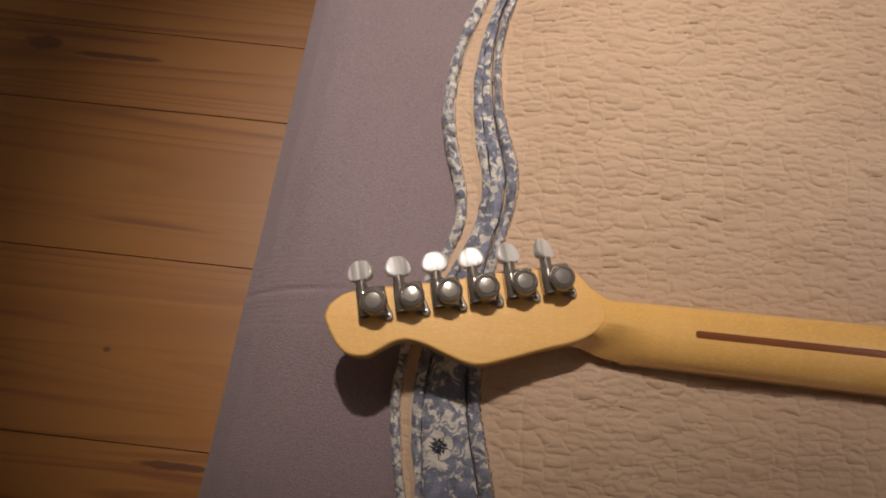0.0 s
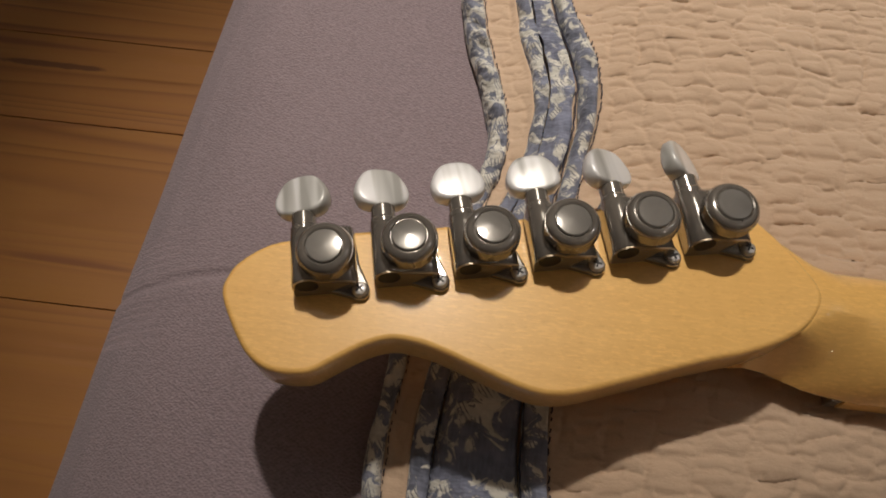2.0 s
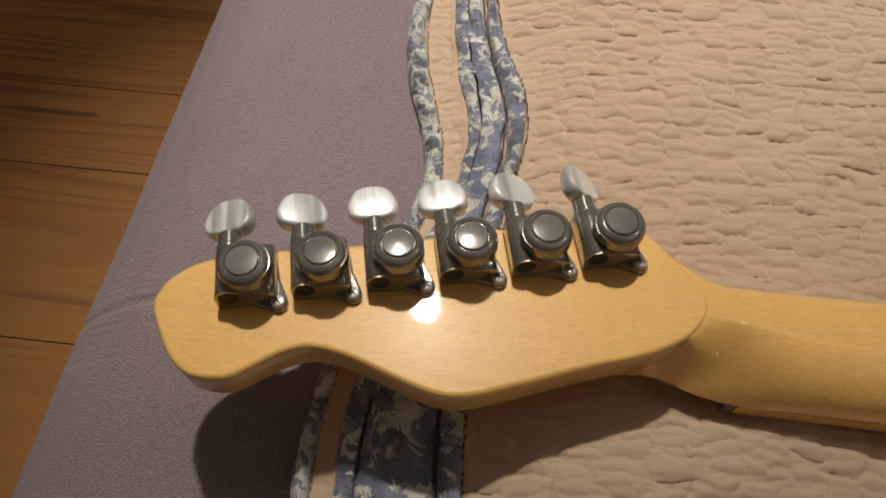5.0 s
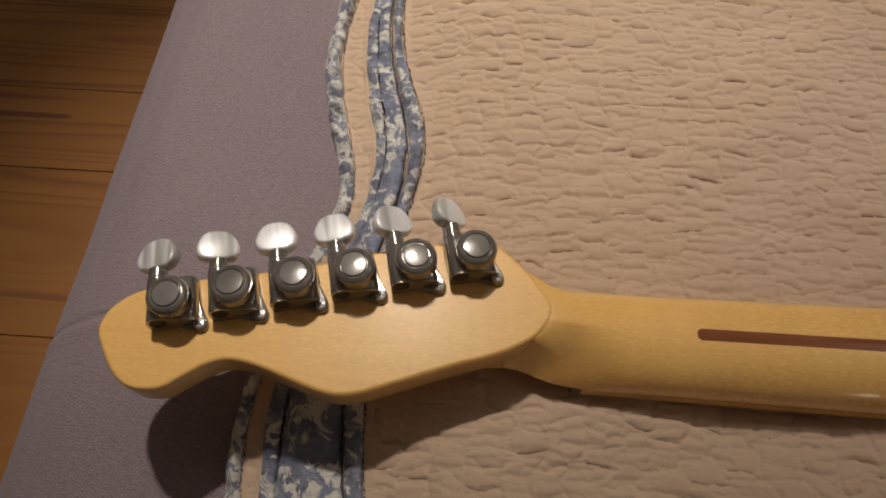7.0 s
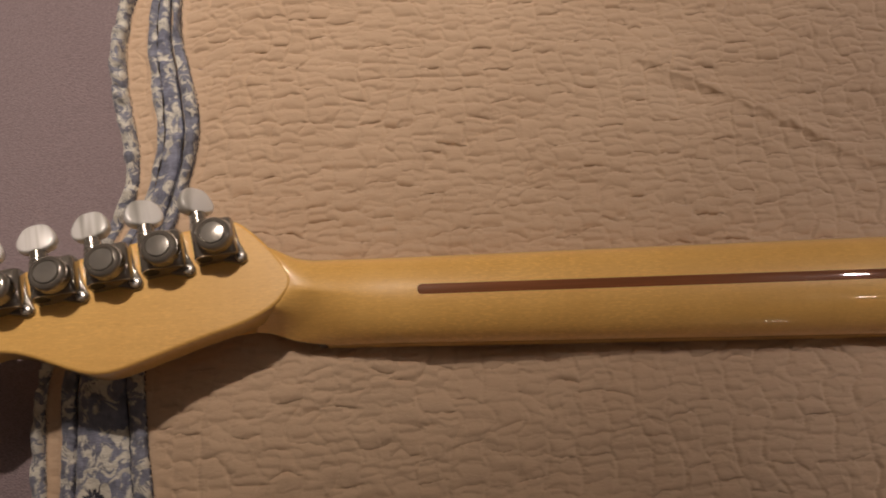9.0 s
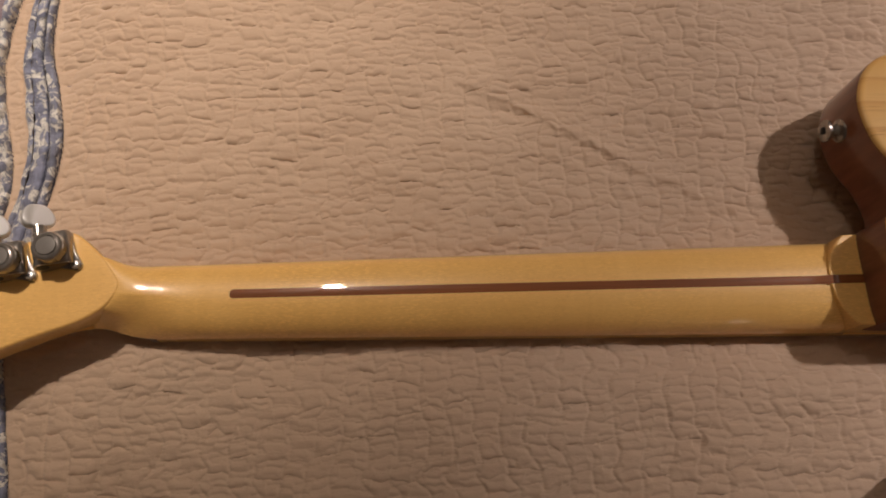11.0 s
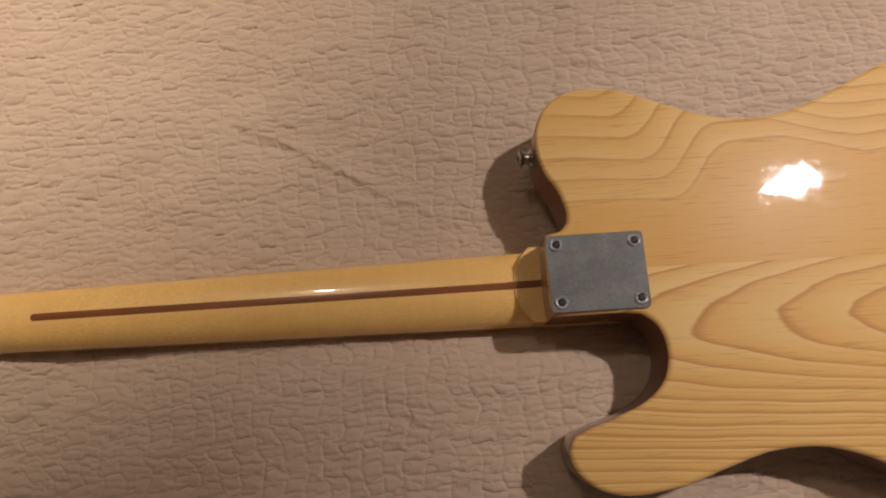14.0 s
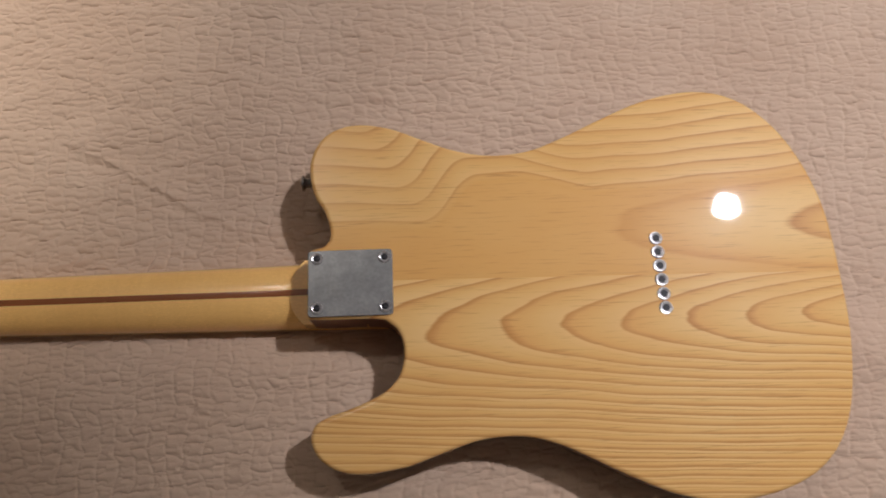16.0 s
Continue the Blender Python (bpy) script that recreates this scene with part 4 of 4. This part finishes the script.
    slot = bpy.data.meshes.new("slot")
    b2.to_mesh(slot)
    bm.from_mesh(slot)
    b2.free()
    bpy.data.meshes.remove(slot)
    bmesh.ops.transform(bm, matrix=Matrix.Translation((0.0070, -0.0112, 0)) @ Matrix.Rotation(0.5 + twist, 4, "Z"), verts=bm.verts)
    part("screw_slot", at(bm), BLACK, case)
    # pearl button: a waist at the post, square shoulders, rounded at the far end
    shape = spline(((-0.0044, -0.0005), (-0.0069, 0.0005), (-0.0084, 0.0026), (-0.0087, 0.0056), (-0.0074, 0.0092), (-0.0052, 0.0122), (-0.0022, 0.0134), (0.0022, 0.0134), (0.0052, 0.0122),
                    (0.0074, 0.0092), (0.0087, 0.0056), (0.0084, 0.0026), (0.0069, 0.0005), (0.0044, -0.0005), (0.002, -0.0008), (-0.002, -0.0008)), 4)
    bm = bmesh.new()
    loops = []
    for k in range(9):
        a = math.pi * (k / 8 - 0.5)
        sc, z = 0.80 + 0.20 * max(math.cos(a), 0.0) ** 0.6, 0.0026 * math.sin(a)
        loops.append([bm.verts.new((p.x * sc, 0.0055 + (p.y - 0.0055) * sc, z * (1.2 - 0.4 * p.y / 0.0125))) for p in reversed(shape)])
    cnt = len(shape)
    for a, b in zip(loops, loops[1:]):
        for i in range(cnt):
            bm.faces.new((a[i], a[(i + 1) % cnt], b[(i + 1) % cnt], b[i])).smooth = True
    bm.faces.new(loops[-1]).smooth = True
    bm.faces.new(list(reversed(loops[0]))).smooth = True
    bmesh.ops.recalc_face_normals(bm, faces=bm.faces[:])
    bmesh.ops.transform(bm, matrix=Matrix.Translation((-0.0080, 0.0136, 0.0066)) @ Matrix.Rotation(radians(twist), 4, "Y"), verts=bm.verts)
    part("button", at(bm), PEARL, case, "white pearl plastic tuning button")


def build_guitar():
    guitar = thing("electric_guitar", "natural ash electric guitar lying face down on the quilt", "guitar",
                   Matrix.Translation((0, 0, 0.03)) @ Matrix.Rotation(radians(-1.5), 4, "X") @ Matrix.Translation((0, 0, -0.03)))
    upper = spline(BODY_LINE, 6, False)
    horn = spline((BODY_LINE[-1], *HORN_LINE), 6, False)
    heel = spline((HORN_LINE[-1], *HEEL_LINE, BODY_LINE[0]), 4, False)
    outline = [*upper[:-1], *horn[:-1], *heel[:-1]]
    outline = [Vector((p.x, p.y * (1.012 if p.y > 0 else 0.997))) for p in reversed(outline)]
    area = sum(a.x * b.y - b.x * a.y for a, b in zip(outline, outline[1:] + outline[:1]))
    if area < 0:
        outline.reverse()
    # the neck pocket is open below the heel
    body = part("body", prism(outline, FACE, BACK, 0.0032, 0.0032, 5), ASH, guitar, "glossy lacquered natural ash body")
    # darker red-brown all round the side
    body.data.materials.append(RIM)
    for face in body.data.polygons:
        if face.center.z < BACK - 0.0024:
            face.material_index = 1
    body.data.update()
    head = spline(HEAD_LINE, 6)
    area = sum(a.x * b.y - b.x * a.y for a, b in zip(head, head[1:] + head[:1]))
    if area < 0:
        head.reverse()
    head = inset([Vector((p.x, p.y)) for p in head], -0.0005)
    part("headstock", prism(head, HEAD - 0.0145, HEAD, 0.0016, 0.0012), MAPLE, guitar, "amber lacquered maple headstock")
    build_neck(guitar)
    # plate and its four screws
    plate = part("neck_plate", prism(rounded(0.3978, 0.4615, -0.0254, 0.0254, 0.003), BACK + 0.0002, BACK + 0.0020, 0.0005), PLATE, guitar, "worn brushed steel neck plate")
    for x in (0.4045, 0.4555):
        for y in (0.0190, -0.0190):
            up = Matrix.Translation((x, y, BACK + 0.0020))
            screw = part("plate_screw", lathe(((0.0047, 0.0), (0.0046, 0.0006), (0.0036, 0.0014), (0.0030, 0.0012), (0.0026, 0.0010)), 26, up), NICKEL, plate)
            part("screw_recess", lathe(((0.0026, 0.0010), (0.0012, 0.00105), (0.0, 0.00105)), 20, up), BLACK, screw, "dark cross recess of the screw")
    for k in range(6):
        up = Matrix.Translation((0.6655 + 0.0003 * k, 0.0272 - 0.0109 * k, BACK))
        ring = part("string_ferrule", lathe(((0.0052, -0.0002), (0.0052, 0.0006), (0.0045, 0.0013), (0.0034, 0.0012), (0.0024, 0.0006), (0.0022, -0.0004)), 28, up), NICKEL, guitar, "round nickel string ferrule")
        part("ferrule_hole", lathe(((0.0029, 0.00078), (0.0015, 0.00072), (0.0, 0.0007)), 18, up), BLACK, ring, "dark string hole")
    # strap button on the horn
    m = Matrix.Translation((0.3985, 0.089, 0.0375)) @ Matrix.Rotation(radians(-90), 4, "Y")
    knob = ((0.0072, 0.0), (0.0068, 0.0012), (0.0042, 0.0024), (0.0036, 0.0052), (0.0044, 0.0070), (0.0066, 0.0082), (0.0066, 0.0094), (0.0030, 0.0100), (0.0, 0.0100))
    strap = part("strap_button", lathe(knob, 28, m), CHROME, guitar, "chrome strap button on the horn")
    part("button_screw", lathe(((0.0024, 0.0098), (0.0022, 0.0106), (0.0, 0.0110)), 16, m), BLACK, strap)
    # six machine heads in a row
    along = math.atan2(0.0057, 0.0234)
    for k, (twist, tip, lean) in enumerate(((-14, 1.6, -0.8), (16, -1.2, 0.9), (2, 0.8, 1.0), (-4, -0.6, -0.3), (28, 0.4, -1.4), (46, -1.0, -2.0))):
        x, y = -0.1645 + 0.0234 * k, -0.0028 + 0.0057 * k
        build_tuner(guitar, Matrix.Translation((x, y, HEAD)) @ Matrix.Rotation(along, 4, "Z"), twist, pose(0, 0, 0, tip, lean, 37 * k))


build_guitar()

# ---------------------------------------------------------------- floor planks
BOARDS = (0.137, 0.241, 0.265, 0.19, 0.23, 0.16)


def build_planks():
    """Pine boards of uneven width, with dark gaps between them."""
    y, k = 0.524 - 3.0 * sum(BOARDS) - 0.137, 0
    while y < Y1:
        # widths run from the far side back to the near side
        wide = BOARDS[-k % len(BOARDS)]
        k += 1
        a, b = max(y, Y0), min(y + wide, Y1)
        y += wide
        if b - a < 0.03:
            continue
        bm = box(0, X1 - X0 - 0.004, 0, b - a - 0.0012, -0.022, 0.0, 0.0007)
        link_mesh("plank", bm, PINE, floor).location = (X0 + 0.002, a, FLOOR)


build_planks()
